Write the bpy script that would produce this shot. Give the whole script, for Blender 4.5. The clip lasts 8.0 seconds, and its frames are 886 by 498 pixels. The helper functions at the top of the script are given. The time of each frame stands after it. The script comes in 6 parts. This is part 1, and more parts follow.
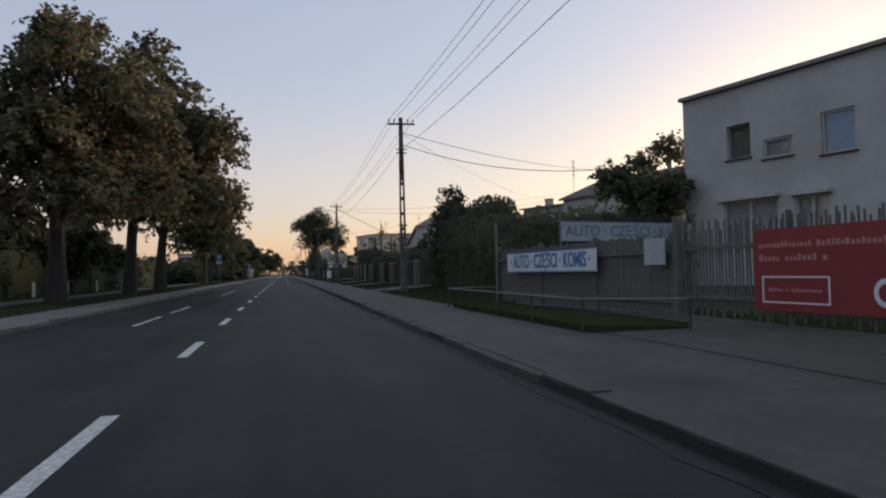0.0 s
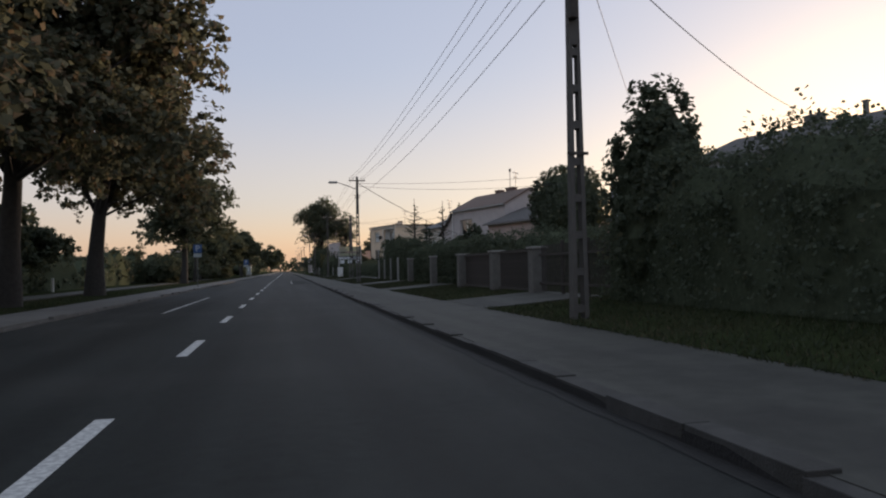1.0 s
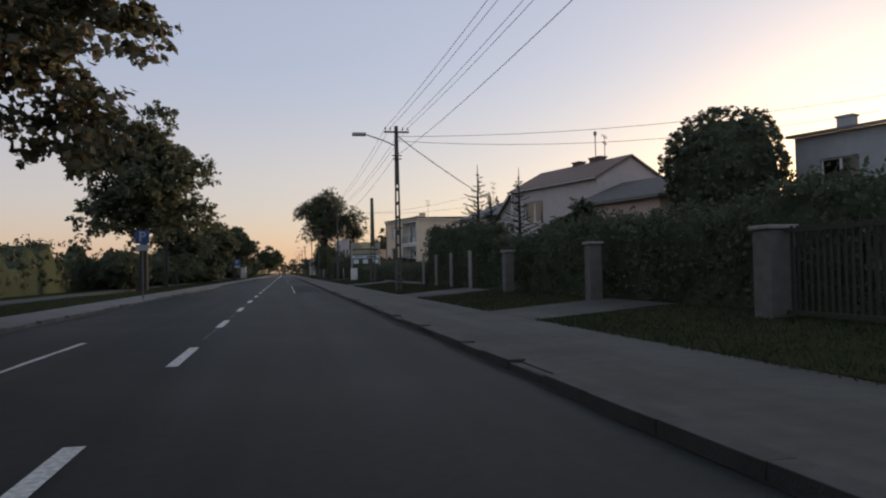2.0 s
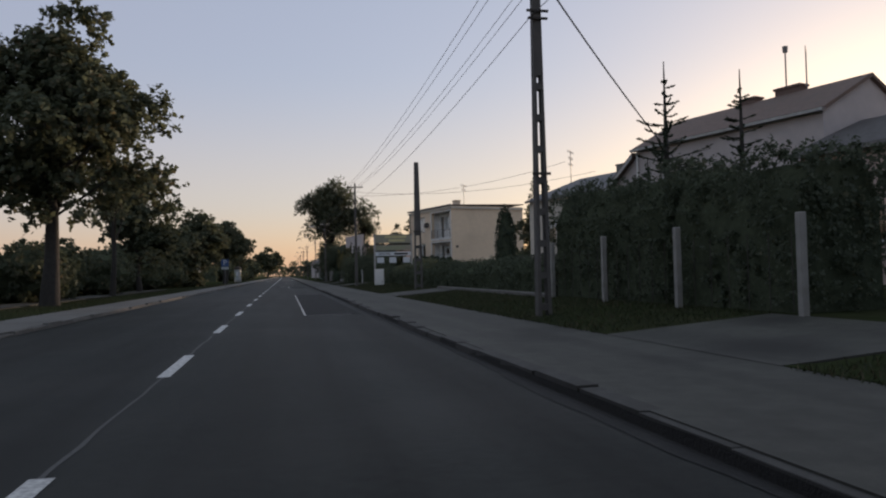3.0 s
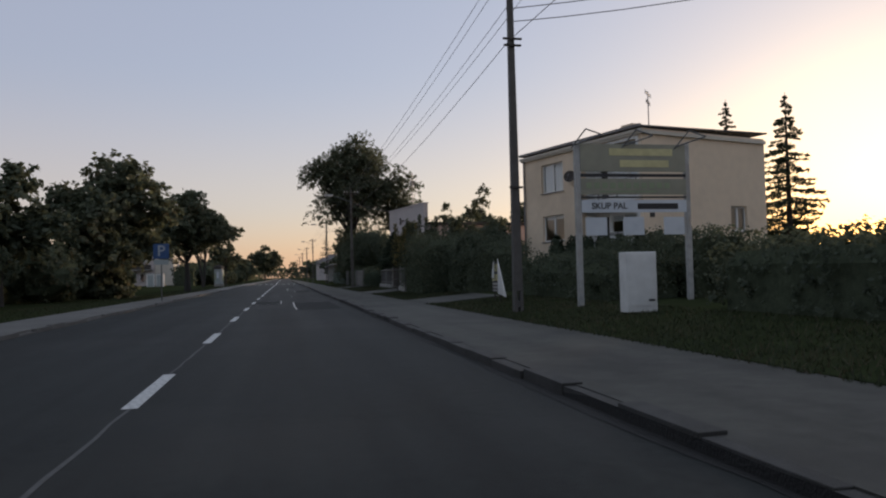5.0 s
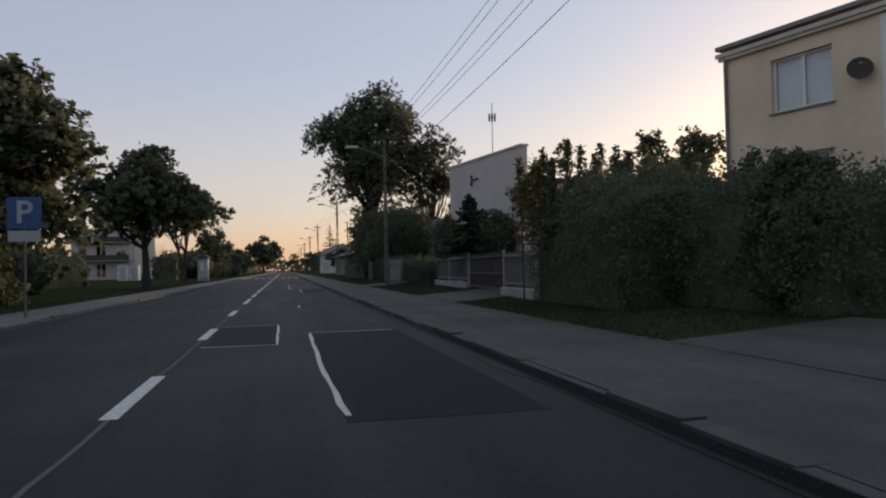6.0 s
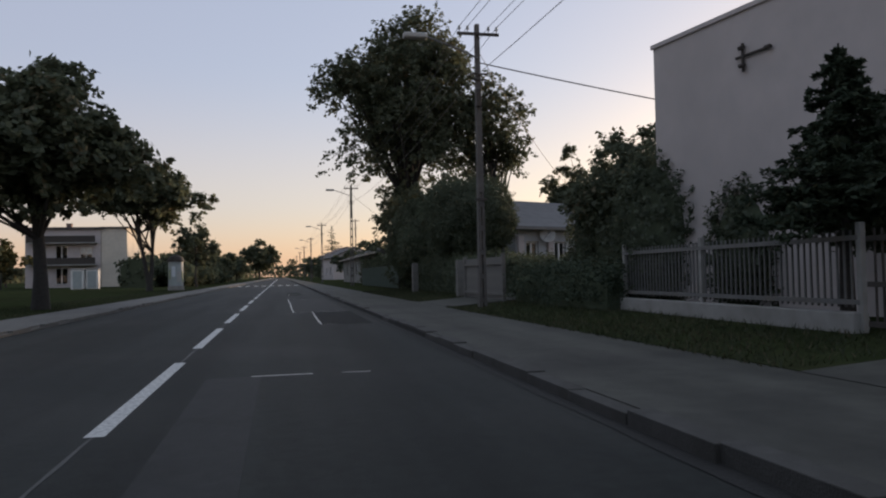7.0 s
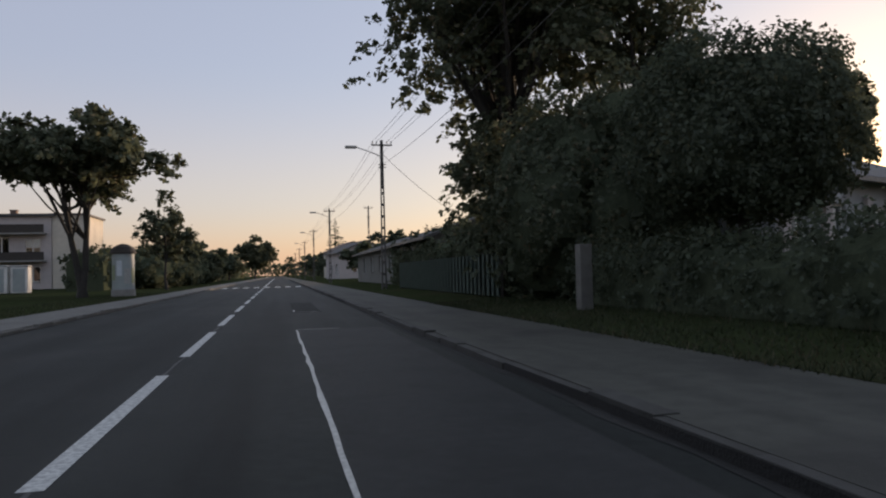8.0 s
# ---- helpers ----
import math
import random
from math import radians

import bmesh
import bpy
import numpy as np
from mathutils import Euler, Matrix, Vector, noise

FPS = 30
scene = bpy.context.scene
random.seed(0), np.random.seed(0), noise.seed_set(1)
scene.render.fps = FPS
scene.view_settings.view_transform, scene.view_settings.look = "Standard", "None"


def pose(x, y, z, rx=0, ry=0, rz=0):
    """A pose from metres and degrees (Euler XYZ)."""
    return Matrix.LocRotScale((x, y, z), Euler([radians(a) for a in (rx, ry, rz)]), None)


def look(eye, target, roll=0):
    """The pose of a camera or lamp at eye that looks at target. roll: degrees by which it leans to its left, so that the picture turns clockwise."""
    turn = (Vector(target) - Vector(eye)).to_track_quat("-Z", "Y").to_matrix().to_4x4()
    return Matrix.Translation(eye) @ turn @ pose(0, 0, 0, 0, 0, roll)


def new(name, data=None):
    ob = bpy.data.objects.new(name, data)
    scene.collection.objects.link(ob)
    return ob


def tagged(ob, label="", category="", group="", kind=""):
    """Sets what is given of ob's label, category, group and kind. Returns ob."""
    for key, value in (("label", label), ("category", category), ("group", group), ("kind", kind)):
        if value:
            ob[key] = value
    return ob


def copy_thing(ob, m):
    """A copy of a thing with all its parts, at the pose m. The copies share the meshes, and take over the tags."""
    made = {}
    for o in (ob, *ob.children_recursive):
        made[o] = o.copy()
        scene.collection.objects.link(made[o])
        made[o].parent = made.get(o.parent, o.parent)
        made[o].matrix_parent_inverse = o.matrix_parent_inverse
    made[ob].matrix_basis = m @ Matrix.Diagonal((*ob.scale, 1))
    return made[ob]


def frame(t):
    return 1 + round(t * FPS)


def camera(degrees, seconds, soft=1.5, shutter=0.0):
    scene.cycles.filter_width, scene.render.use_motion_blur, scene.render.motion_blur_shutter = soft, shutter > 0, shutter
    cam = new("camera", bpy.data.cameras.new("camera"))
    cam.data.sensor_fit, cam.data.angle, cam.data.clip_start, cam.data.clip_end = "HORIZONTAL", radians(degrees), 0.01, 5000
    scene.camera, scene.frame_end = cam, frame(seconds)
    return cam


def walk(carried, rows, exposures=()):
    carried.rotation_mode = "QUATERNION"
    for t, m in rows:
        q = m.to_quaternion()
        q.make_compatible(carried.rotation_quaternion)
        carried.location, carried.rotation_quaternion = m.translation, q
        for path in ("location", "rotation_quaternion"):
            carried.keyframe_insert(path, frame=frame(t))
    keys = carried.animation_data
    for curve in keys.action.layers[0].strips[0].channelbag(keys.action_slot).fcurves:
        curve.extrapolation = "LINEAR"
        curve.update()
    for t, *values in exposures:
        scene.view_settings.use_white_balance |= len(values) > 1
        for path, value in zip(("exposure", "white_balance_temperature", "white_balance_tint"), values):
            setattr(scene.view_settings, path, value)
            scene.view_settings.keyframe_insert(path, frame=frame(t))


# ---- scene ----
cam = camera(62.0, 8.0, soft=2.1)
PATH = [
    (0.0, pose(0.032, 0.93, 1.011, 91.65, 1.32, -12.20)),
    (0.5, pose(0.028, 9.86, 1.011, 91.51, 1.36, -12.21)),
    (1.0, pose(0.024, 19.20, 1.011, 91.46, 1.17, -12.06)),
    (1.5, pose(0.020, 28.59, 1.011, 91.66, 0.95, -12.05)),
    (1.7, pose(0.018, 32.34, 1.011, 91.64, 1.14, -12.02)),
    (2.8, pose(0.009, 52.90, 1.011, 91.56, 1.10, -12.34)),
    (3.0, pose(0.008, 56.59, 1.011, 91.80, 1.35, -12.14)),
    (3.5, pose(0.004, 65.78, 1.011, 91.56, 1.28, -12.17)),
    (4.0, pose(-0.000, 75.20, 1.011, 91.53, 0.98, -12.13)),
    (4.2, pose(-0.002, 79.01, 1.011, 91.53, 1.21, -12.02)),
    (5.3, pose(-0.010, 100.03, 1.011, 92.02, 1.39, -12.25)),
    (5.5, pose(-0.012, 103.80, 1.011, 91.89, 1.30, -12.29)),
    (6.0, pose(-0.016, 113.09, 1.011, 91.41, 1.21, -12.21)),
    (6.5, pose(-0.020, 122.39, 1.011, 91.86, 1.17, -12.19)),
    (7.0, pose(-0.024, 131.55, 1.011, 91.89, 1.17, -12.41)),
    (7.5, pose(-0.028, 141.00, 1.011, 91.89, 1.31, -12.42)),
    (8.0, pose(-0.032, 150.79, 1.011, 91.76, 1.32, -12.60)),
]
walk(cam, PATH, exposures=[(0.0, 0.94), (1.5, 0.9), (3.0, 0.8), (4.2, 0.86), (5.5, 0.76), (6.2, 0.92), (7.4, 0.96), (8.0, 0.9)])

# ---- light ----
SUN_ELEV, SUN_AZ = 3.6, 46.0        # degrees; azimuth to the right of the road's line
world = bpy.data.worlds.new("dawn_sky")
scene.world = world
world.use_nodes = True
wn, wl = world.node_tree.nodes, world.node_tree.links
sky = wn.new("ShaderNodeTexSky")
sky.sky_type = "NISHITA"
sky.sun_disc = False
sky.sun_elevation = radians(SUN_ELEV)
sky.sun_rotation = radians(SUN_AZ)
sky.altitude, sky.air_density, sky.dust_density, sky.ozone_density = 100, 1.0, 1.4, 1.8
wn["Background"].inputs["Strength"].default_value = 0.15
# thin high haze that evens out the clear sky's colours
haze = wn.new("ShaderNodeMix")
haze.data_type = "RGBA"
haze.inputs["Factor"].default_value = 0.6
coord, part_xyz, height = wn.new("ShaderNodeTexCoord"), wn.new("ShaderNodeSeparateXYZ"), wn.new("ShaderNodeValToRGB")
wl.new(coord.outputs["Generated"], part_xyz.inputs["Vector"])
wl.new(part_xyz.outputs["Z"], height.inputs["Fac"])
ramp = height.color_ramp
ramp.interpolation = "EASE"
ramp.elements[0].position, ramp.elements[0].color = 0.0, (0.85, 0.565, 0.455, 1)
ramp.elements[1].position, ramp.elements[1].color = 1.0, (0.66, 0.71, 0.8, 1)
for place, colour in ((0.1, (0.72, 0.59, 0.62, 1)), (0.28, (0.55, 0.545, 0.68, 1)), (0.5, (0.52, 0.555, 0.69, 1))):
    ramp.elements.new(place).color = colour
bright = wn.new("ShaderNodeVectorMath")
bright.operation = "SCALE"
bright.inputs["Scale"].default_value = 3.75
wl.new(height.outputs["Color"], bright.inputs[0])
wl.new(bright.outputs["Vector"], haze.inputs["B"])
cool = wn.new("ShaderNodeVectorMath")
cool.operation = "MULTIPLY"
cool.inputs[1].default_value = (0.975, 1.0, 1.06)
wl.new(sky.outputs["Color"], cool.inputs[0])
wl.new(cool.outputs["Vector"], haze.inputs["A"])
wl.new(haze.outputs["Result"], wn["Background"].inputs["Color"])

sun_data = bpy.data.lights.new("sun", "SUN")
sun_data.energy, sun_data.angle, sun_data.color = 2.6, radians(8), (1.0, 0.72, 0.5)
sun = new("sun", sun_data)
az, el = radians(SUN_AZ), radians(SUN_ELEV)
sun.matrix_world = look((60, 60, 30), (60 - math.sin(az) * math.cos(el), 60 - math.cos(az) * math.cos(el), 30 - math.sin(el)))

# ---- materials ----
MATS = {}


def material(name, base, second=None, scale=6.0, rough=0.8, metal=0.0, bump=0.15, bump_scale=60.0, stain=None, stain_scale=0.6,
             stain_mix=0.5, spread=0.25, coat=0.0, gloss=0.5, streak=0.0):
    """Two scales of colour variation in the object's own metres, and a fine relief."""
    m = bpy.data.materials.new(name)
    m.use_nodes = True
    n, l = m.node_tree.nodes, m.node_tree.links
    p = n["Principled BSDF"]
    co = n.new("ShaderNodeTexCoord")
    second = second or tuple(c * 0.75 for c in base)
    grain = n.new("ShaderNodeTexNoise")
    grain.inputs["Scale"].default_value, grain.inputs["Detail"].default_value = scale, 6
    ramp = n.new("ShaderNodeValToRGB")
    ramp.color_ramp.elements[0].position, ramp.color_ramp.elements[1].position = 0.5 - spread, 0.5 + spread
    ramp.color_ramp.elements[0].color, ramp.color_ramp.elements[1].color = (*second, 1), (*base, 1)
    l.new(co.outputs["Object"], grain.inputs["Vector"])
    l.new(grain.outputs["Fac"], ramp.inputs["Fac"])
    out = ramp.outputs["Color"]
    if stain:
        big = n.new("ShaderNodeTexNoise")
        big.inputs["Scale"].default_value, big.inputs["Detail"].default_value = stain_scale, 5
        cut = n.new("ShaderNodeMapRange")
        cut.inputs["From Min"].default_value, cut.inputs["From Max"].default_value, cut.inputs["To Max"].default_value = 0.48, 0.7, stain_mix
        mix = n.new("ShaderNodeMix")
        mix.data_type = "RGBA"
        l.new(co.outputs["Object"], big.inputs["Vector"])
        l.new(big.outputs["Fac"], cut.inputs["Value"])
        l.new(cut.outputs["Result"], mix.inputs["Factor"])
        l.new(out, mix.inputs["A"])
        mix.inputs["B"].default_value = (*stain, 1)
        out = mix.outputs["Result"]
    if streak:
        # worn tracks drawn out along the road
        stretch, worn, span, wear = n.new("ShaderNodeMapping"), n.new("ShaderNodeTexNoise"), n.new("ShaderNodeMapRange"), n.new("ShaderNodeMix")
        stretch.inputs["Scale"].default_value = (1.5, 0.05, 1.0)
        worn.inputs["Scale"].default_value, worn.inputs["Detail"].default_value = 1.0, 4
        span.inputs["From Min"].default_value, span.inputs["From Max"].default_value = 0.35, 0.65
        span.inputs["To Min"].default_value, span.inputs["To Max"].default_value = 1 - streak, 1 + streak
        wear.data_type, wear.blend_type = "RGBA", "MULTIPLY"
        wear.inputs["Factor"].default_value = 1.0
        l.new(co.outputs["Object"], stretch.inputs["Vector"])
        l.new(stretch.outputs["Vector"], worn.inputs["Vector"])
        l.new(worn.outputs["Fac"], span.inputs["Value"])
        l.new(out, wear.inputs["A"])
        l.new(span.outputs["Result"], wear.inputs["B"])
        out = wear.outputs["Result"]
    l.new(out, p.inputs["Base Color"])
    p.inputs["Roughness"].default_value, p.inputs["Metallic"].default_value = rough, metal
    p.inputs["Coat Weight"].default_value = coat
    p.inputs["Specular IOR Level"].default_value = gloss
    if bump:
        fine = n.new("ShaderNodeTexNoise")
        fine.inputs["Scale"].default_value, fine.inputs["Detail"].default_value = bump_scale, 4
        b = n.new("ShaderNodeBump")
        b.inputs["Strength"].default_value, b.inputs["Distance"].default_value = bump, 0.02
        l.new(co.outputs["Object"], fine.inputs["Vector"])
        l.new(fine.outputs["Fac"], b.inputs["Height"])
        l.new(b.outputs["Normal"], p.inputs["Normal"])
    MATS[name] = m
    return m


def leaf_material(name, dark, light, odd, odd_share=0.12, clear=0.35):
    """Leaves: each one its own shade between dark and light, some turned to the odd colour; light shines through them."""
    m = bpy.data.materials.new(name)
    m.use_nodes = True
    n, l = m.node_tree.nodes, m.node_tree.links
    n.remove(n["Principled BSDF"])
    geo = n.new("ShaderNodeNewGeometry")
    ramp = n.new("ShaderNodeValToRGB")
    e = ramp.color_ramp.elements
    e[0].position, e[0].color = 0.0, (*dark, 1)
    e[1].position, e[1].color = 1.0 - odd_share, (*light, 1)
    last = e.new(min(0.999, 1.0 - odd_share + 0.02))
    last.color = (*odd, 1)
    co = n.new("ShaderNodeTexCoord")
    big = n.new("ShaderNodeTexNoise")
    big.inputs["Scale"].default_value = 0.5
    add = n.new("ShaderNodeMath")
    add.operation = "MULTIPLY_ADD"
    add.inputs[1].default_value, add.inputs[2].default_value = 0.9, -0.45
    total = n.new("ShaderNodeMath")
    total.operation, total.use_clamp = "ADD", True
    l.new(co.outputs["Object"], big.inputs["Vector"])
    l.new(big.outputs["Fac"], add.inputs[0])
    l.new(geo.outputs["Random Per Island"], total.inputs[0])
    l.new(add.outputs[0], total.inputs[1])
    l.new(total.outputs[0], ramp.inputs["Fac"])
    d, t, mix = n.new("ShaderNodeBsdfDiffuse"), n.new("ShaderNodeBsdfTranslucent"), n.new("ShaderNodeMixShader")
    mix.inputs["Fac"].default_value = clear
    l.new(ramp.outputs["Color"], d.inputs["Color"])
    l.new(ramp.outputs["Color"], t.inputs["Color"])
    l.new(d.outputs[0], mix.inputs[1])
    l.new(t.outputs[0], mix.inputs[2])
    shine, gloss = n.new("ShaderNodeMixShader"), n.new("ShaderNodeBsdfGlossy")
    gloss.inputs["Roughness"].default_value, gloss.inputs["Color"].default_value = 0.5, (0.85, 0.9, 0.9, 1)
    shine.inputs["Fac"].default_value = 0.015
    l.new(mix.outputs[0], shine.inputs[1])
    l.new(gloss.outputs[0], shine.inputs[2])
    l.new(shine.outputs[0], n["Material Output"].inputs["Surface"])
    MATS[name] = m
    return m


ASPHALT = material("asphalt", (0.025, 0.028, 0.0265), (0.0145, 0.0165, 0.0158), 9, 0.66, bump=0.35, bump_scale=140, stain=(0.035, 0.036, 0.034), stain_scale=0.35, stain_mix=0.7, gloss=0.12, streak=0.3)
WORN = material("worn_pale_asphalt", (0.042, 0.043, 0.043), (0.03, 0.031, 0.031), 9, 0.66, bump=0.35, bump_scale=140, gloss=0.12, stain=(0.02, 0.021, 0.021), stain_scale=1.5)
PATCH = material("fresh_asphalt", (0.0135, 0.015, 0.0155), (0.009, 0.01, 0.0105), 12, 0.7, bump=0.4, bump_scale=160, gloss=0.1)
# bitumen seal; the pale base colour stands for its bright reflection
SEAL = material("sealed_joint", (0.5, 0.5, 0.48), (0.32, 0.32, 0.31), 20, 0.45, bump=0.1, spread=0.12)
LINE = material("road_paint", (0.62, 0.62, 0.6), (0.36, 0.36, 0.36), 25, 0.6, bump=0.25, bump_scale=120, spread=0.12)
PAVING = material("worn_paving", (0.074, 0.073, 0.064), (0.047, 0.047, 0.041), 5, 0.75, bump=0.3, bump_scale=90, stain=(0.03, 0.029, 0.027), stain_scale=0.5, stain_mix=0.8, gloss=0.25, streak=0.2)
STRIP = material("pale_paving", (0.15, 0.145, 0.135), (0.1, 0.097, 0.09), 5, 0.8, bump=0.3, bump_scale=90, stain=(0.075, 0.072, 0.066), stain_scale=0.5, stain_mix=0.8)
KERB = material("kerb_concrete", (0.062, 0.06, 0.056), (0.036, 0.035, 0.033), 7, 0.85, bump=0.4, bump_scale=70, stain=(0.03, 0.028, 0.024), stain_scale=1.2, stain_mix=0.8)
GUTTER = material("gutter_dirt_and_shade", (0.016, 0.0155, 0.015), (0.009, 0.0088, 0.0085), 6, 0.9, bump=0.6, bump_scale=50)
GRASS = material("rough_grass", (0.042, 0.052, 0.024), (0.024, 0.031, 0.015), 3, 1.0, bump=0.8, bump_scale=40, stain=(0.052, 0.046, 0.03), stain_scale=0.4, gloss=0.0)
CONCRETE = material("pole_concrete", (0.115, 0.108, 0.1), (0.075, 0.07, 0.066), 5, 0.85, bump=0.35, bump_scale=60, stain=(0.08, 0.07, 0.06), stain_scale=1.0)
POST = material("post_concrete", (0.17, 0.165, 0.15), (0.11, 0.105, 0.1), 5, 0.85, bump=0.3, stain=(0.1, 0.095, 0.085), stain_scale=1.0)
JOINT = material("asphalt_joint", (0.08, 0.08, 0.078), (0.05, 0.05, 0.049), 14, 0.7, bump=0.2)
PLINTH = material("plinth_concrete", (0.32, 0.31, 0.295), (0.22, 0.215, 0.2), 4, 0.85, bump=0.3, stain=(0.16, 0.15, 0.13), stain_scale=0.8)
STEEL = material("dull_steel", (0.2, 0.2, 0.2), (0.12, 0.12, 0.12), 12, 0.5, 0.7, bump=0.1)
RUST = material("rusty_iron", (0.075, 0.064, 0.056), (0.04, 0.036, 0.033), 10, 0.75, 0.3, bump=0.25)
PALE_METAL = material("pale_paint", (0.45, 0.45, 0.43), (0.3, 0.3, 0.29), 8, 0.55, bump=0.1, stain=(0.25, 0.22, 0.18), stain_scale=2.0)
WHITE = material("white_paint", (0.75, 0.75, 0.73), (0.62, 0.62, 0.6), 5, 0.5, bump=0.08, stain=(0.45, 0.43, 0.4), stain_scale=1.5)
WOOD = material("weathered_boards", (0.13, 0.13, 0.122), (0.075, 0.076, 0.072), 8, 0.85, bump=0.4, bump_scale=40, stain=(0.05, 0.045, 0.04), stain_scale=1.0)
DARK = material("shaded_interior", (0.03, 0.03, 0.03), (0.02, 0.02, 0.02), 5, 0.9, bump=0)
WIRE = material("cable_sheath", (0.1, 0.1, 0.1), (0.07, 0.07, 0.07), 5, 0.6, bump=0)
GREY_WALL = material("grey_render", (0.42, 0.43, 0.44), (0.35, 0.36, 0.37), 2.5, 0.9, bump=0.3, bump_scale=80, stain=(0.27, 0.27, 0.27), stain_scale=0.35)
PEACH_WALL = material("peach_render", (0.72, 0.59, 0.44), (0.65, 0.53, 0.4), 2.5, 0.9, bump=0.3, bump_scale=80, stain=(0.43, 0.35, 0.26), stain_scale=0.3)
CREAM_WALL = material("cream_render", (0.6, 0.55, 0.47), (0.51, 0.47, 0.4), 2.5, 0.9, bump=0.3, bump_scale=80, stain=(0.38, 0.35, 0.31), stain_scale=0.3)
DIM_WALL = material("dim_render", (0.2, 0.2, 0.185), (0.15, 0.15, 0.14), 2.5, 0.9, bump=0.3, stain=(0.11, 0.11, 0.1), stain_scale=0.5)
PINK_WALL = material("pink_render", (0.56, 0.43, 0.37), (0.47, 0.36, 0.32), 2.5, 0.9, bump=0.3, bump_scale=80, stain=(0.36, 0.29, 0.26), stain_scale=0.35)
PALE_WALL = material("pale_render", (0.5, 0.45, 0.435), (0.43, 0.39, 0.38), 2.0, 0.9, bump=0.25, bump_scale=80, stain=(0.36, 0.33, 0.32), stain_scale=0.3)
BAR_PAINT = material("grey_bar_paint", (0.15, 0.15, 0.147), (0.1, 0.1, 0.098), 8, 0.6, bump=0.1, stain=(0.13, 0.11, 0.09), stain_scale=2.0)
ROOF_FELT = material("roof_felt", (0.09, 0.085, 0.085), (0.055, 0.052, 0.052), 4, 0.8, bump=0.4)
ROOF_RED = material("red_brown_roof", (0.17, 0.115, 0.092), (0.115, 0.082, 0.068), 5, 0.8, bump=0.5, bump_scale=25, stain=(0.1, 0.085, 0.075), stain_scale=0.5)
ROOF_TIN = material("grey_sheet_roof", (0.15, 0.15, 0.155), (0.1, 0.1, 0.105), 3, 0.8, 0.0, bump=0.15)
BROWN_WALL = material("brown_boards", (0.13, 0.095, 0.075), (0.09, 0.068, 0.055), 4, 0.8, bump=0.3, bump_scale=30, stain=(0.06, 0.05, 0.042), stain_scale=0.7)
BRICK = material("chimney_brick", (0.17, 0.115, 0.095), (0.11, 0.078, 0.068), 14, 0.85, bump=0.5, bump_scale=30)
RED_BANNER = material("red_banner", (0.21, 0.022, 0.027), (0.165, 0.018, 0.022), 2, 0.5, bump=0.12, bump_scale=6)
PRINT = material("faded_pink_print", (0.42, 0.2, 0.2), (0.34, 0.15, 0.15), 5, 0.6, bump=0.05)
SIGN_WHITE = material("sign_white", (0.62, 0.66, 0.7), (0.52, 0.56, 0.6), 4, 0.5, bump=0.06)
FADED = material("faded_sign", (0.4, 0.44, 0.48), (0.3, 0.34, 0.38), 3, 0.6, bump=0.06, stain=(0.2, 0.22, 0.24), stain_scale=0.9)
FADED_BLUE = material("faded_blue", (0.09, 0.19, 0.32), (0.14, 0.22, 0.32), 5, 0.6, bump=0.05)
SIGN_BLUE = material("sign_blue", (0.05, 0.2, 0.45), (0.04, 0.15, 0.36), 6, 0.5, bump=0.05)
SIGN_BLACK = material("sign_black", (0.025, 0.025, 0.027), None, 6, 0.5, bump=0.05)
SIGN_GREEN = material("sign_green", (0.28, 0.33, 0.2), (0.22, 0.27, 0.17), 3, 0.5, bump=0.05)
PLATE_GREY = material("sign_grey", (0.36, 0.4, 0.4), (0.28, 0.32, 0.32), 3, 0.5, bump=0.05, stain=(0.24, 0.26, 0.26), stain_scale=1.5)
ROAD_BLUE = material("road_sign_blue", (0.03, 0.085, 0.22), None, 6, 0.5, bump=0.03)
BEIGE = material("faded_beige_sign", (0.33, 0.32, 0.24), (0.25, 0.245, 0.19), 2.5, 0.6, bump=0.05, stain=(0.2, 0.2, 0.16), stain_scale=1.2)
YELLOW = material("sign_yellow", (0.62, 0.57, 0.3), None, 6, 0.5, bump=0.05)
GREEN_SHEET = material("green_sheeting", (0.16, 0.21, 0.18), (0.12, 0.16, 0.135), 3, 0.6, 0.1, bump=0.1)
BARK = material("bark", (0.05, 0.045, 0.04), (0.028, 0.026, 0.023), 9, 0.95, bump=1.0, bump_scale=22)
CORE = material("hedge_core", (0.085, 0.1, 0.065), (0.05, 0.06, 0.04), 9, 1.0, bump=0.9, bump_scale=14, gloss=0.0)
CURTAIN = material("window_blind", (0.78, 0.8, 0.82), (0.7, 0.72, 0.74), 3, 0.9, bump=0.05)
BLUE_CLOTH = material("blue_awning", (0.12, 0.3, 0.55), None, 4, 0.8, bump=0.05)
CHESTNUT = leaf_material("chestnut_leaves", (0.085, 0.092, 0.06), (0.155, 0.155, 0.1), (0.19, 0.145, 0.092), 0.18, 0.45)
GREEN_LEAF = leaf_material("green_leaves", (0.078, 0.092, 0.06), (0.125, 0.14, 0.086), (0.16, 0.14, 0.085), 0.07, 0.5)
DARK_LEAF = leaf_material("dark_leaves", (0.07, 0.086, 0.058), (0.105, 0.122, 0.078), (0.12, 0.12, 0.07), 0.04, 0.45)
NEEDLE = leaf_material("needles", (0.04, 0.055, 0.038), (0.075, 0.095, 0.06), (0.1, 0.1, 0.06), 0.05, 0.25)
YELLOW_LEAF = leaf_material("yellowing_and_sunlit_leaves", (0.09, 0.095, 0.045), (0.19, 0.165, 0.07), (0.28, 0.21, 0.08), 0.3)
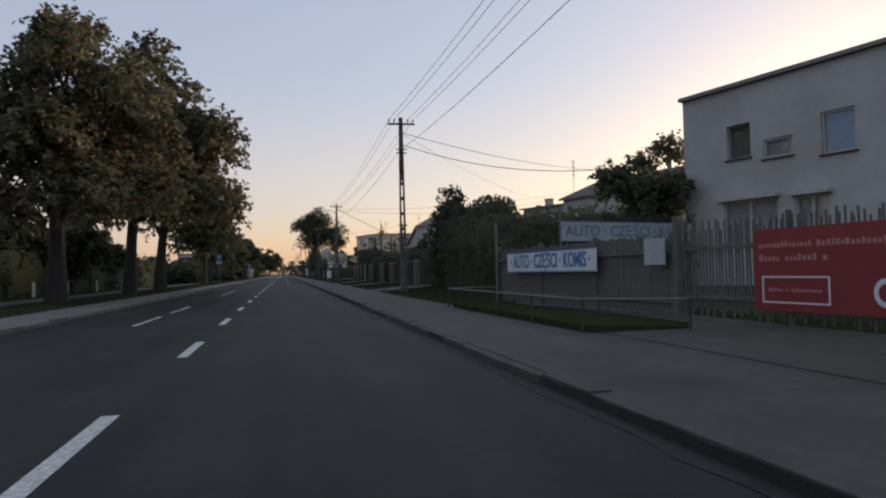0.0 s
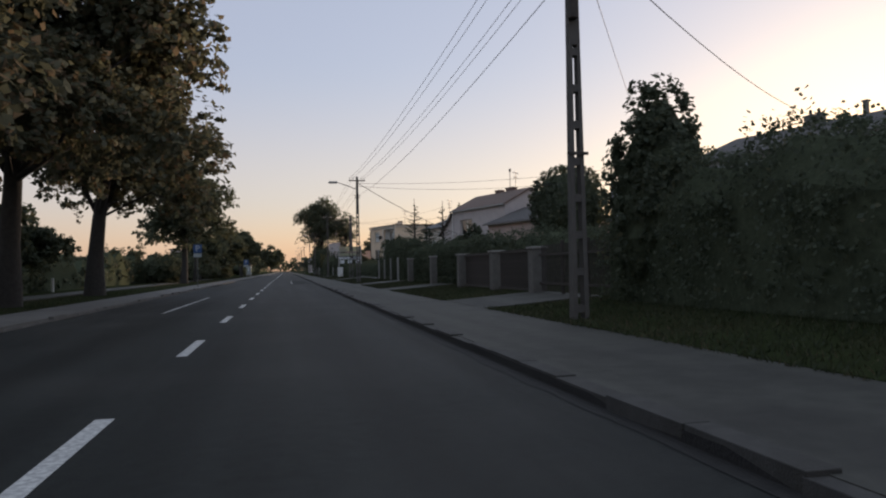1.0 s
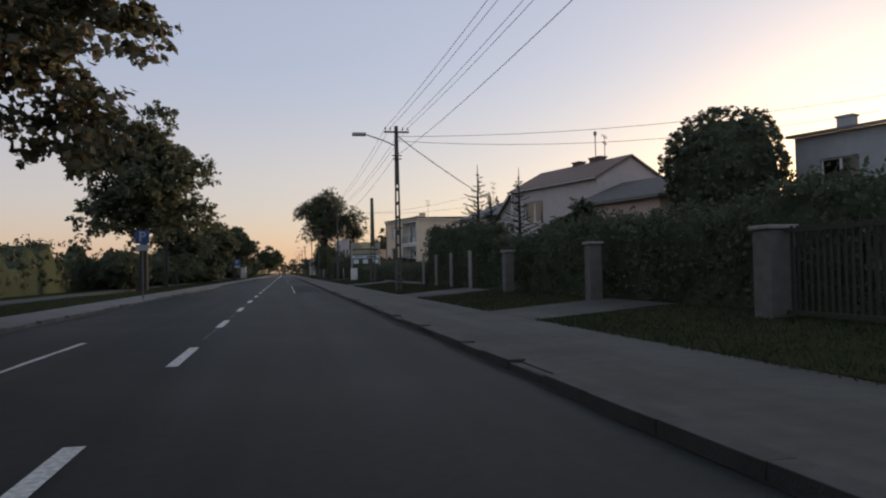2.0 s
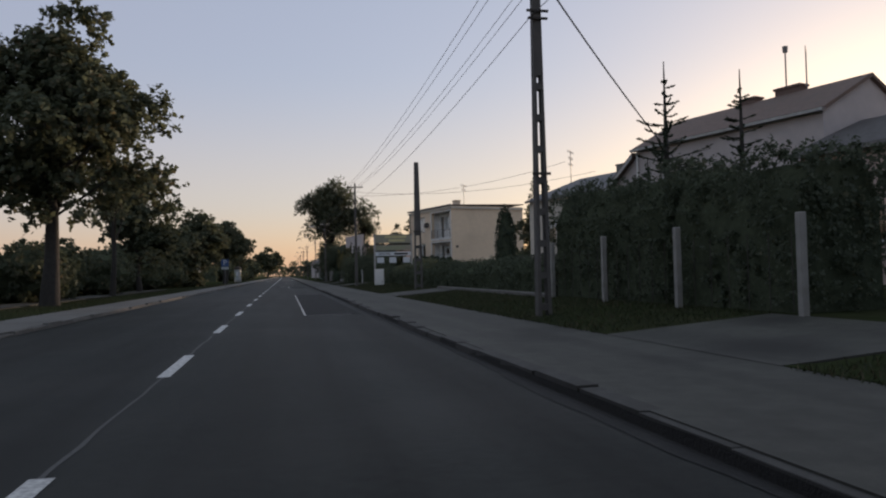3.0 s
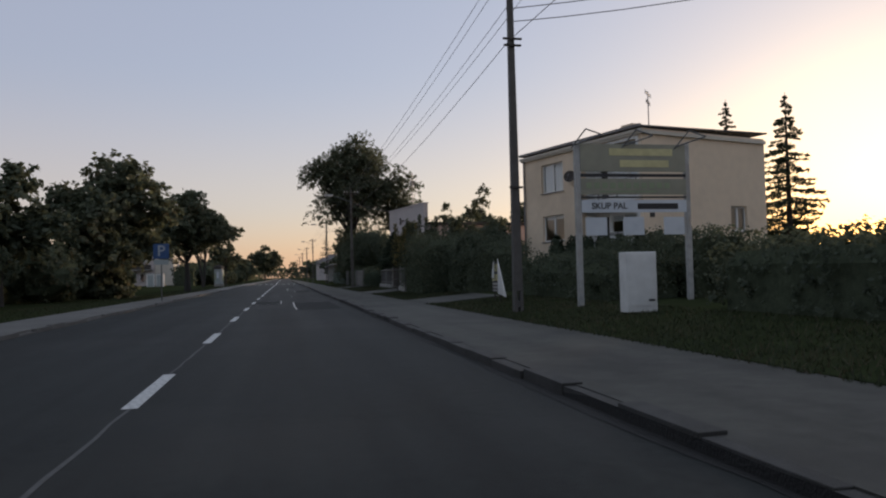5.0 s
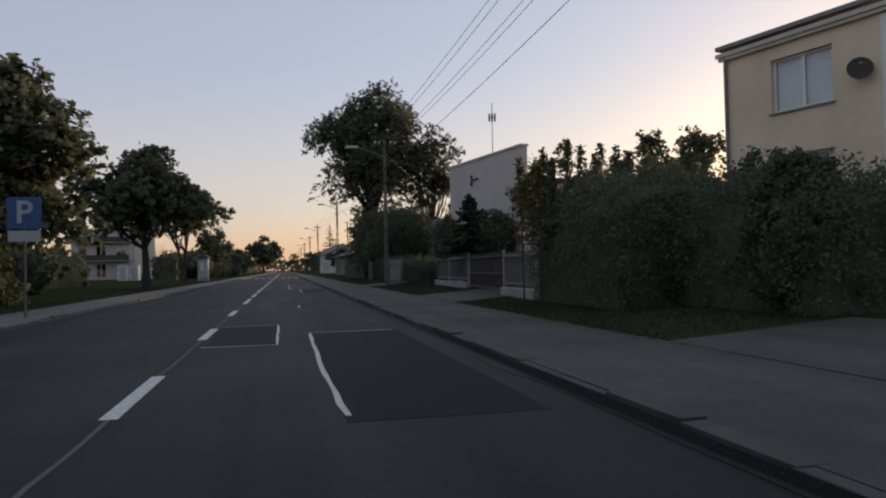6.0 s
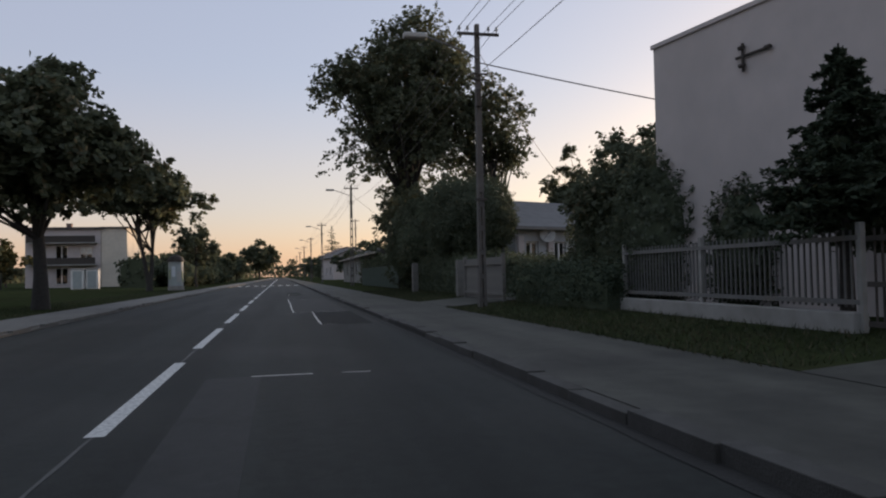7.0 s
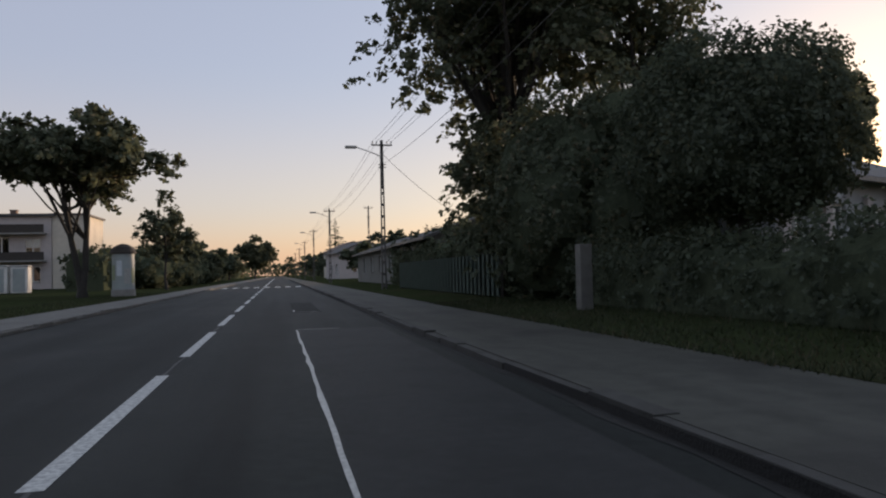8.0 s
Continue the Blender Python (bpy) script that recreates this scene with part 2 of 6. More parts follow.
BLADE = leaf_material("grass_blades", (0.025, 0.034, 0.016), (0.055, 0.062, 0.03), (0.09, 0.075, 0.045), 0.15, 0.3)

GLASS = bpy.data.materials.new("window_glass")
GLASS.use_nodes = True
gp = GLASS.node_tree.nodes["Principled BSDF"]
gp.inputs["Base Color"].default_value = (0.9, 0.93, 0.93, 1)
gp.inputs["Roughness"].default_value, gp.inputs["Transmission Weight"].default_value, gp.inputs["IOR"].default_value = 0.02, 1.0, 1.45


# ---- building blocks ----
def box(bm, x0, x1, y0, y1, z0, z1, bevel=0.0):
    vs = [bm.verts.new((x, y, z)) for x in (x0, x1) for y in (y0, y1) for z in (z0, z1)]
    a, b, c, d, e, f, g, h = vs
    faces = [bm.faces.new(q) for q in ((a, b, d, c), (e, g, h, f), (a, e, f, b), (c, d, h, g), (a, c, g, e), (b, f, h, d))]
    if bevel:
        edges = list({e for f in faces for e in f.edges})
        bmesh.ops.bevel(bm, geom=edges, offset=bevel, segments=1, affect="EDGES")
    return vs


def tube(bm, p, q, r0, r1=None, sides=8, caps=True):
    """A tapered round bar from p to q."""
    p, q = Vector(p), Vector(q)
    r1 = r0 if r1 is None else r1
    d = (q - p).normalized()
    a = d.orthogonal().normalized()
    b = d.cross(a)
    ring = lambda c, r: [bm.verts.new(c + r * (a * math.cos(k * math.tau / sides) + b * math.sin(k * math.tau / sides))) for k in range(sides)]
    u, v = ring(p, r0), ring(q, r1)
    for k in range(sides):
        bm.faces.new((u[k], u[(k + 1) % sides], v[(k + 1) % sides], v[k]))
    if caps:
        bm.faces.new(u[::-1]), bm.faces.new(v)


def prism(bm, outline, z0, z1):
    """An upright solid on an outline in plan (anticlockwise)."""
    lo, hi = [bm.verts.new((x, y, z0)) for x, y in outline], [bm.verts.new((x, y, z1)) for x, y in outline]
    n = len(outline)
    for k in range(n):
        bm.faces.new((lo[k], lo[(k + 1) % n], hi[(k + 1) % n], hi[k]))
    bm.faces.new(lo[::-1]), bm.faces.new(hi)


def finish(name, bm, mat, smooth=False):
    bmesh.ops.recalc_face_normals(bm, faces=bm.faces)
    me = bpy.data.meshes.new(name)
    bm.to_mesh(me)
    bm.free()
    me.materials.append(mat)
    if smooth:
        for poly in me.polygons:
            poly.use_smooth = True
    return me


def part(name, bm, mat, parent=None, label="", smooth=False):
    ob = new(name, finish(name, bm, mat, smooth))
    ob.parent = parent
    if label:
        ob["label"] = label
    return ob


def thing(name, label, category, m=None, group="", kind=""):
    ob = new(name)
    ob.empty_display_size = 0.3
    if m is not None:
        ob.matrix_world = m
    return tagged(ob, label, category, group, kind)


def structure(name, bm, mat, label="", category=""):
    return tagged(new(name, finish(name, bm, mat)), label, category, kind="structure")


def gz(x):
    """The height of the ground beside the road."""
    return float(np.interp(x, [-60, -20, -7.4, -5.0, 2.35, 4.8, 7.0, 12, 30], [0.3, 0.15, 0.1, 0.08, 0.085, 0.11, 0.28, 0.34, 0.4]))


def mesh_of(name, verts, faces, mat):
    me = bpy.data.meshes.new(name)
    me.from_pydata(verts, [], faces)
    me.materials.append(mat)
    return me


def leaf_mesh(name, centres, normals, size, mat, rng, long=1.5):
    """Many small pointed leaves (each a bent rhombus of two triangles), facing round about the normals."""
    n = len(centres)
    d = normals + rng.normal(0, 0.55, (n, 3))
    d /= np.linalg.norm(d, axis=1, keepdims=True) + 1e-9
    a = np.cross(d, rng.normal(0, 1, (n, 3)))
    a /= np.linalg.norm(a, axis=1, keepdims=True) + 1e-9
    b = np.cross(d, a)
    s = size * rng.uniform(0.6, 1.35, (n, 1))
    tip, side = a * s * 0.5 * long, b * s * 0.5
    v = np.stack([centres - tip, centres + side - d * s * 0.12, centres + tip, centres - side - d * s * 0.12], 1).reshape(-1, 3)
    me = bpy.data.meshes.new(name)
    me.vertices.add(4 * n), me.loops.add(4 * n), me.polygons.add(n)
    me.vertices.foreach_set("co", v.astype(np.float32).ravel())
    me.loops.foreach_set("vertex_index", np.arange(4 * n, dtype=np.int32))
    me.polygons.foreach_set("loop_start", np.arange(0, 4 * n, 4, dtype=np.int32))
    me.update(calc_edges=True)
    me.materials.append(mat)
    return me


def limb(bm, points, radii, sides=7):
    """A bent, tapered limb through the points."""
    rings = []
    for k, p in enumerate(points):
        p = Vector(p)
        d = (Vector(points[min(k + 1, len(points) - 1)]) - Vector(points[max(k - 1, 0)])).normalized()
        a = d.orthogonal().normalized() if abs(d.z) < 0.9 else d.cross(Vector((0.3, 1, 0))).normalized()
        b = d.cross(a)
        rings.append([bm.verts.new(p + radii[k] * (a * math.cos(j * math.tau / sides) + b * math.sin(j * math.tau / sides))) for j in range(sides)])
    for u, v in zip(rings, rings[1:]):
        for j in range(sides):
            bm.faces.new((u[j], u[(j + 1) % sides], v[(j + 1) % sides], v[j]))
    bm.faces.new(rings[-1])


# ---- plants ----
def tree(name, label, x, y, height, base, radius, mat, leaves, size, seed, trunk=0.22, lobes=20, squash=1.0, lean=(0, 0), forks=1, category="tree", skirt=0, cone=0.0, column=0.0):
    """A trunk with limbs that carry lobes of leaves; the crown runs from base to height above the ground."""
    rng = np.random.default_rng(seed)
    ob = thing(name, label, category, pose(x, y, gz(x)))
    mid, half = (height + base) / 2, (height - base) / 2
    bm = bmesh.new()
    tops = []
    for f in range(forks):
        swing = (rng.uniform(-0.3, 0.3) + (f - (forks - 1) / 2) * 1.3) if forks > 1 else 0
        pts, rad = [], []
        for k in range(6):
            h = k / 5
            pts.append((lean[0] * h * h + swing * h * 1.4 + rng.normal(0, 0.05), lean[1] * h * h + swing * 0.4 * h + rng.normal(0, 0.05), -0.05 + h * (mid + half * 0.25)))
            rad.append(trunk * (1.25 if k == 0 else 1 - 0.13 * k) / (1.0 if forks == 1 else 1.25))
        limb(bm, pts, rad, 10)
        tops.append(pts)
    centres, normals = [], []
    fixed = [(0, 0, 0, 0.0), (0.1, 0.1, 1, 0.78), (1, 0.1, -0.1, 0.74), (-1, 0.2, 0.1, 0.74), (0.1, 1, 0, 0.74), (-0.1, -1, -0.1, 0.74)]
    flat = np.array([1, 1, min(1.15, half / radius)])
    low = 12 if column else 0
    for k in range(lobes + skirt + low):
        d = rng.normal(0, 1, 3)
        d[2] *= 1.1
        reach = rng.uniform(0.3, 0.76)
        if lobes <= k < lobes + skirt:
            # boughs that hang low round the crown
            turn = (k - lobes + rng.uniform(-0.25, 0.25)) * math.tau / skirt
            d, reach = np.array((math.cos(turn), math.sin(turn), rng.uniform(-1.15, -0.75))), rng.uniform(0.8, 0.98)
        if k < len(fixed):
            d, reach = np.array(fixed[k][:3], float) + rng.normal(0, 0.12, 3), fixed[k][3]
        d /= np.linalg.norm(d)
        reach *= 0.98
        taper = 1 - cone * max(0.0, d[2] * reach)
        c = np.array([lean[0] + d[0] * radius * reach * taper, lean[1] + d[1] * radius * squash * reach * taper, mid + d[2] * half * reach])
        r = radius * (rng.uniform(0.26, 0.4) * (1 - 0.4 * cone * max(0.0, d[2])) if k else 0.42)
        if k >= lobes + skirt:
            # foliage that clothes the trunk below the crown
            c = np.array([rng.uniform(-0.14, 0.14) * radius, rng.uniform(-0.14, 0.14) * radius, column + (base + 0.5 - column) * (k - lobes - skirt + 0.5) / low])
            r = radius * rng.uniform(0.26, 0.33)
        pts = tops[k % forks]
        start = pts[2 + k % 3]
        knee = (np.array(start) * 0.45 + c * 0.55) + rng.normal(0, 0.25, 3)
        hang = 0.5 if lobes <= k < lobes + skirt else 1.0
        knee[2] += (1 - hang) * half * 0.5
        limb(bm, [start, tuple(knee), tuple(c)], [trunk * 0.36 * hang, trunk * 0.22 * hang, trunk * 0.07], 6)
        m = max(40, int(leaves * (r / radius) ** 2 / (lobes * 0.092)))
        # sprays: short drooping twigs set with leaves, over and inside the lobe
        q = max(6, m // 15)
        v = rng.normal(0, 1, (q, 3))
        v /= np.linalg.norm(v, axis=1, keepdims=True)
        v[:, 2] = np.where(v[:, 2] < -0.5, -v[:, 2], v[:, 2])
        far = rng.uniform(0.1, 1.0, (q, 1)) ** 0.5 * (1 + 0.18 * np.sin(5 * v[:, :1] + k) * np.cos(4 * v[:, 1:2] + 2 * k))
        hub = c + v * r * far * flat * 0.82
        aim = v * 0.8 + rng.normal(0, 0.35, (q, 3)) + np.array([0, 0, 0.22])
        aim /= np.linalg.norm(aim, axis=1, keepdims=True)
        pick = rng.integers(0, q, m)
        along = rng.uniform(0, 1, (m, 1))
        length = (0.1 + 0.105 * radius) * rng.uniform(0.6, 1.3, (q, 1))[pick]
        off = rng.normal(0, 0.045 + 0.35 * size, (m, 3)) * (1.15 - 0.7 * along)
        centres.append(hub[pick] + aim[pick] * length * along + np.array([0, 0, -0.3]) * length * along ** 2 + off)
        normals.append(v[pick] * 0.6 + np.array([0, 0, 0.6]))
    part("trunk", bm, BARK, ob, smooth=True)
    crown = new("crown", leaf_mesh("crown", np.concatenate(centres), np.concatenate(normals), size, mat, rng))
    crown.parent = ob
    return ob


def leafy(ob, name, pts, nor, size, mat, rng, long=1.5):
    o = new(name, leaf_mesh(name, pts, nor, size, mat, rng, long))
    o.parent = ob
    return o


def hedge(label, x0, x1, y0, y1, h, seed, mat=DARK_LEAF, size=0.1, per=75, wave=0.18, name="hedge", turn=0.0, shoot=0.14):
    """A clipped or grown-out hedge along the road: a dark twiggy core under a skin of leaves."""
    if size < 0.12:
        size, per = size * 0.6, per * 3.0
    rng = np.random.default_rng(seed)
    cx, cy = (x0 + x1) / 2, (y0 + y1) / 2
    ob = thing(name, label, "hedge", pose(cx, cy, gz(cx), 0, 0, turn))
    a, b = (x1 - x0) / 2, (y1 - y0) / 2
    n = max(4, int(b * 2 / 0.8))
    top = lambda yy: h * (1 + wave * (np.sin(1.7 * yy + seed) * 0.5 + np.sin(0.63 * yy + 2.1 * seed) * 0.6 + np.sin(4.3 * yy) * 0.2))
    bm = bmesh.new()
    ys = np.linspace(-b + 0.12, b - 0.12, n)
    rings = []
    for yy in ys:
        t = float(top(yy)) - 0.14
        rings.append([bm.verts.new(p) for p in ((-a + 0.12, yy, -0.1), (-a + 0.14, yy, t * 0.75), (-a * 0.55, yy, t), (a * 0.55, yy, t), (a - 0.14, yy, t * 0.75), (a - 0.12, yy, -0.1))])
    for u, v in zip(rings, rings[1:]):
        for k in range(5):
            bm.faces.new((u[k], u[k + 1], v[k + 1], v[k]))
    bm.faces.new(rings[0]), bm.faces.new(rings[-1][::-1])
    part("core", bm, CORE, ob)
    area = 2 * b * (2 * h + 2 * a) + 4 * a * h
    m = int(area * per)
    s = rng.uniform(0, 1, m)
    yy = rng.uniform(-b, b, m)
    t = top(yy)
    k = rng.choice(4, m, p=np.array([2 * b * h, 2 * b * h * 0.5, 4 * a * b, 4 * a * h * 0.9]) / (2 * b * h * 1.5 + 4 * a * b + 4 * a * h * 0.9))
    rise = rng.uniform(0, 1, m) ** 0.85
    # leaves sit on short shoots that stand out of the skin
    shoots = rng.integers(0, max(8, m // 11), m)
    root = rng.integers(0, m, max(8, m // 11))
    s, yy, rise, k = [v[root][shoots] for v in (s, yy, rise, k)]
    t = top(yy)
    out = rng.uniform(0, 1, m)
    bulge = 0.12 * np.sin(2.1 * yy + 3 * s + seed) + 0.09 * np.sin(5.3 * yy + 2 * seed) * np.sin(7 * rise + 4 * s) + out * shoot * rng.uniform(0.4, 1.5, len(root))[shoots] - 0.06
    px = np.select([k == 0, k == 1, k == 2], [-a - bulge, a + bulge, (2 * s - 1) * a], (2 * s - 1) * a)
    py = np.where(k == 3, np.where(rng.uniform(0, 1, m) < 0.75, -b - bulge, b + bulge), yy)
    pz = np.where(k == 2, t + bulge * 0.9, rise * t + out * shoot * 0.4)
    edge = np.clip((pz / t - 0.8) / 0.2, 0, 1) * 0.3
    px = np.where(k < 2, px * (1 - edge * 0.35), px)
    nor = np.stack([np.select([k == 0, k == 1], [-1.0, 1.0], 0.0), np.where(k == 3, np.sign(py), 0.0), np.where(k == 2, 1.0, 0.25)], 1)
    jitter = rng.normal(0, shoot * 0.28 + size * 0.3, (m, 3)) + rng.normal(0, shoot * 0.5, (len(root), 3))[shoots] * out[:, None]
    leafy(ob, "foliage", np.stack([px, py, pz], 1) + jitter, nor, size, mat, rng)
    return ob


def bush(label, x, y, rx, ry, h, seed, mat=DARK_LEAF, size=0.12, leaves=3500, sharp=1.0, name="shrub", lift=0.0, category="shrub", rough=0.14, boxy=0.8, shoot=0.2):
    """A shrub with a dark core and an uneven skin of leaves; sharp above 1 narrows it to the top."""
    rng = np.random.default_rng(seed)
    ob = thing(name, label, category, pose(x, y, gz(x)))
    shape = lambda th, ph: 1 + rough * (np.sin(3 * th + seed) * np.sin(4 * ph + seed) + 0.6 * np.sin(7 * th) * np.cos(5 * ph + seed))
    bm = bmesh.new()
    rings = []
    for i in range(9):
        ph = math.pi * i / 8
        zz = (1 - math.cos(ph)) / 2
        rr = math.sin(ph) ** boxy * (1 - zz ** sharp * 0.35 if sharp > 1 else 1)
        rings.append([bm.verts.new((rx * 0.86 * rr * math.cos(th) * float(shape(th, ph)), ry * 0.86 * rr * math.sin(th) * float(shape(th, ph)),
                                    lift + 0.02 + (h - lift) * 0.93 * zz)) for th in np.linspace(0, math.tau, 14, endpoint=False)])
    for u, v in zip(rings, rings[1:]):
        for k in range(14):
            bm.faces.new((u[k], u[(k + 1) % 14], v[(k + 1) % 14], v[k]))
    bmesh.ops.remove_doubles(bm, verts=bm.verts, dist=0.001)
    part("core", bm, CORE, ob)
    # shoots spread over the skin, each set with a dozen leaves
    count = max(20, leaves // 12)
    pick = rng.integers(0, count, leaves)
    th, ph = rng.uniform(0, math.tau, count)[pick], (math.pi - np.arccos(rng.uniform(-1, 1, count)))[pick]
    zz = (1 - np.cos(ph)) / 2
    rr = np.sin(ph) ** boxy * (1 - zz ** sharp * 0.35 if sharp > 1 else 1)
    f = shape(th, ph) * (0.97 + 0.05 * np.sin(13 * th + 2 * seed) * np.sin(11 * ph))
    pts = np.stack([rx * rr * np.cos(th) * f, ry * rr * np.sin(th) * f, lift + (h - lift) * (0.5 + (zz - 0.5) * (1 + (f - 1) * 0.7))], 1)
    nor = np.stack([np.cos(th) * rr, np.sin(th) * rr, zz * 2 - 1 + 0.2], 1)
    aim = nor + np.array([0, 0, 0.35]) + rng.normal(0, 0.4, (count, 3))[pick]
    aim /= np.linalg.norm(aim, axis=1, keepdims=True)
    along = rng.uniform(-0.2, 1, (leaves, 1))
    pts += aim * along * shoot * rng.uniform(0.4, 1.4, (count, 1))[pick] + rng.normal(0, shoot * 0.13 + size * 0.35, (leaves, 3)) * (1.1 - 0.6 * along)
    pts[:, 2] = np.maximum(pts[:, 2], 0.03)
    leafy(ob, "foliage", pts, nor, size, mat, rng)
    if lift > 0.4:
        bm = bmesh.new()
        limb(bm, [(0, 0, -0.05), (0.03, 0.02, lift * 0.6), (0, 0, lift + (h - lift) * 0.4)], [0.14, 0.11, 0.07], 9)
        part("trunk", bm, BARK, ob, smooth=True)
    return ob


def upright_shoot(label, x, y, base, height, reach, seed, mat):
    """A slender upright shoot: a bare stem and a pointed plume of feathery side leaves that shorten to the tip."""
    rng = np.random.default_rng(seed)
    ob = thing("tall_shrub", label, "shrub", pose(x, y, gz(x)))
    lean = rng.normal(0, 0.06, 2)
    at = lambda h: np.array([lean[0] * (h / height) ** 2, lean[1] * (h / height) ** 2, h])
    bm = bmesh.new()
    limb(bm, [tuple(at(h).tolist()) for h in np.linspace(-0.05, height * 0.99, 7).tolist()], np.linspace(0.022, 0.004, 7).tolist(), 6)
    pts, nor = [], []
    h, turn = base, rng.uniform(0, 6)
    while h < height:
        u = (height - h) / (height - base)
        for j in range(3):
            turn += 2.2 + rng.normal(0, 0.3)
            length = reach * (0.25 + 0.95 * min(1.0, u * 1.6)) * rng.uniform(0.75, 1.2)
            way = np.array([math.cos(turn), math.sin(turn), rng.uniform(0.15, 0.6) + 0.5 * (1 - u)])
            way /= np.linalg.norm(way)
            tip = at(h) + way * length
            tube(bm, tuple(at(h).tolist()), tuple(tip.tolist()), 0.004, 0.002, 4, False)
            q = int(5 + 26 * length)
            a = rng.uniform(0.15, 1.05, (q, 1))
            pts.append(at(h) + way * length * a + rng.normal(0, 0.028, (q, 3)) - np.array([0, 0, 0.12]) * a ** 2 * length)
            nor.append(np.tile(way * 0.3 + np.array([0, 0, 0.8]), (q, 1)))
        h += 0.15 * (0.55 + 0.6 * u)
    part("stem", bm, BARK, ob)
    leafy(ob, "foliage", np.concatenate(pts), np.concatenate(nor), 0.07, mat, rng, 1.6)
    return ob


def conifer(label, x, y, h, r, seed, tiers=16, base=0.4, name="spruce", full=1.0, mat=NEEDLE, needle=0.09, airy=False):
    """A spruce: a straight stem with whorls of drooping boughs, each a spray of needles."""
    rng = np.random.default_rng(seed)
    ob = thing(name, label, "tree", pose(x, y, gz(x)))
    bm = bmesh.new()
    tube(bm, (0, 0, -0.05), (0, 0, h * 0.99), 0.035 * h ** 0.8, 0.012, 8)
    pts, nor = [], []
    crest = h * (0.9 if airy else 0.97)
    for k in range(tiers):
        u = k / (tiers - 1)
        z = base + (crest - base) * u
        reach = r * (1 - u) ** 0.85 * rng.uniform(0.85, 1.1) + 0.08
        for j in range(4 if airy else int(5 + 6 * (1 - u))):
            th = rng.uniform(0, math.tau)
            z = base + (crest - base) * min(1.0, max(0.0, u + rng.uniform(-0.5, 0.5) / tiers))
            rr = reach * rng.uniform(0.75, 1.15)
            tip = np.array([math.cos(th) * rr, math.sin(th) * rr, (0.2 if airy else -0.22) * rr + 0.06 * rr * rng.normal()])
            tube(bm, (0, 0, z), (tip[0] * 0.9, tip[1] * 0.9, z + tip[2] * 0.9), 0.014 + 0.006 * (1 - u), 0.004, 4, False)
            m = int((14 + 46 * rr) * full)
            s = rng.uniform(0.1, 1.0, m) ** 0.8
            side = np.array([-math.sin(th), math.cos(th), 0])
            w = rng.normal(0, 0.035 if airy else 0.16, m) * rr * (1.05 - s)
            p = tip[None] * s[:, None] + np.array([0, 0, z]) + side[None] * w[:, None] + np.array([0, 0, -1.0])[None] * (np.abs(rng.normal(0, 0.02 if airy else 0.07, m)) * (0.4 + rr * 0.4))[:, None]
            p[:, 2] += 0.1 * rr * s ** 3
            pts.append(p)
            nor.append(np.tile([0, 0, 1.0], (m, 1)))
    part("trunk", bm, BARK, ob)
    leafy(ob, "foliage", np.concatenate(pts), np.concatenate(nor), needle, mat, rng, 2.6)
    return ob


# ---- the road and its edges ----
Y0, Y1 = -60.0, 900.0
xs = [-1600, -200, -60, -20, -12.1, -7.45, -6.72, -6.65, 4.35, 4.42, 4.8, 7.0, 12, 30, 200, 1600]
zs = [gz(x) if not -6.7 < x < 4.4 else -0.35 for x in xs]
ys = [-600, -60, 0, 40, 80, 120, 160, 200, 300, 600, 3500]
verts = [(x, y, z - 0.01) for y in ys for x, z in zip(xs, zs)]
w = len(xs)
ground = tagged(new("ground", mesh_of("ground", verts, [(j * w + i, j * w + i + 1, (j + 1) * w + i + 1, (j + 1) * w + i) for j in range(len(ys) - 1) for i in range(w - 1)], GRASS)),
                "rough dark grass and soil beside the road", "ground", kind="structure")

bm = bmesh.new()
box(bm, -5.0, 2.2, Y0, Y1, -0.3, 0.0)
structure("road", bm, ASPHALT, "worn dark grey asphalt road with patched repairs", "road")

# gutter dirt; its upright column also paints the kerb face's shade
bm = bmesh.new()
rng = random.Random(5)
inner, outer, face = [], [], []
y, edge = Y0, 2.04
while y < 330:
    edge = min(2.14, max(2.02, edge + rng.uniform(-0.05, 0.05)))
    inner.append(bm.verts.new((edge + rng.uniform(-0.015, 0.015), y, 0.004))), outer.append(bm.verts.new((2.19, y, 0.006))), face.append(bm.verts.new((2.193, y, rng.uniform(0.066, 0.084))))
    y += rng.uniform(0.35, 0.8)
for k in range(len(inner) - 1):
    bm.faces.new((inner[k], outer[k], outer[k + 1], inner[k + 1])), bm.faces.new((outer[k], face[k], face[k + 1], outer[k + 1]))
structure("gutter", bm, GUTTER, "strip of dark dirt and painted shade along the kerb", "gutter")

bm = bmesh.new()
box(bm, 2.3, 4.4, Y0, Y1, -0.3, 0.088)
pavement_right = structure("pavement", bm, PAVING, "worn grey pavement along the road", "pavement")
bm = bmesh.new()
box(bm, -6.7, -5.1, Y0, 213, -0.3, 0.085)
box(bm, -9.0, -5.12, 213, Y1, -0.3, 0.085)
structure("pavement", bm, STRIP, "pale worn paved strip beside the road", "pavement")
bm = bmesh.new()
box(bm, -10.9, -9.3, -60, 120, 0.0, 0.145)
structure("footpath", bm, PAVING, "narrow paved footpath beyond the grass", "footpath")

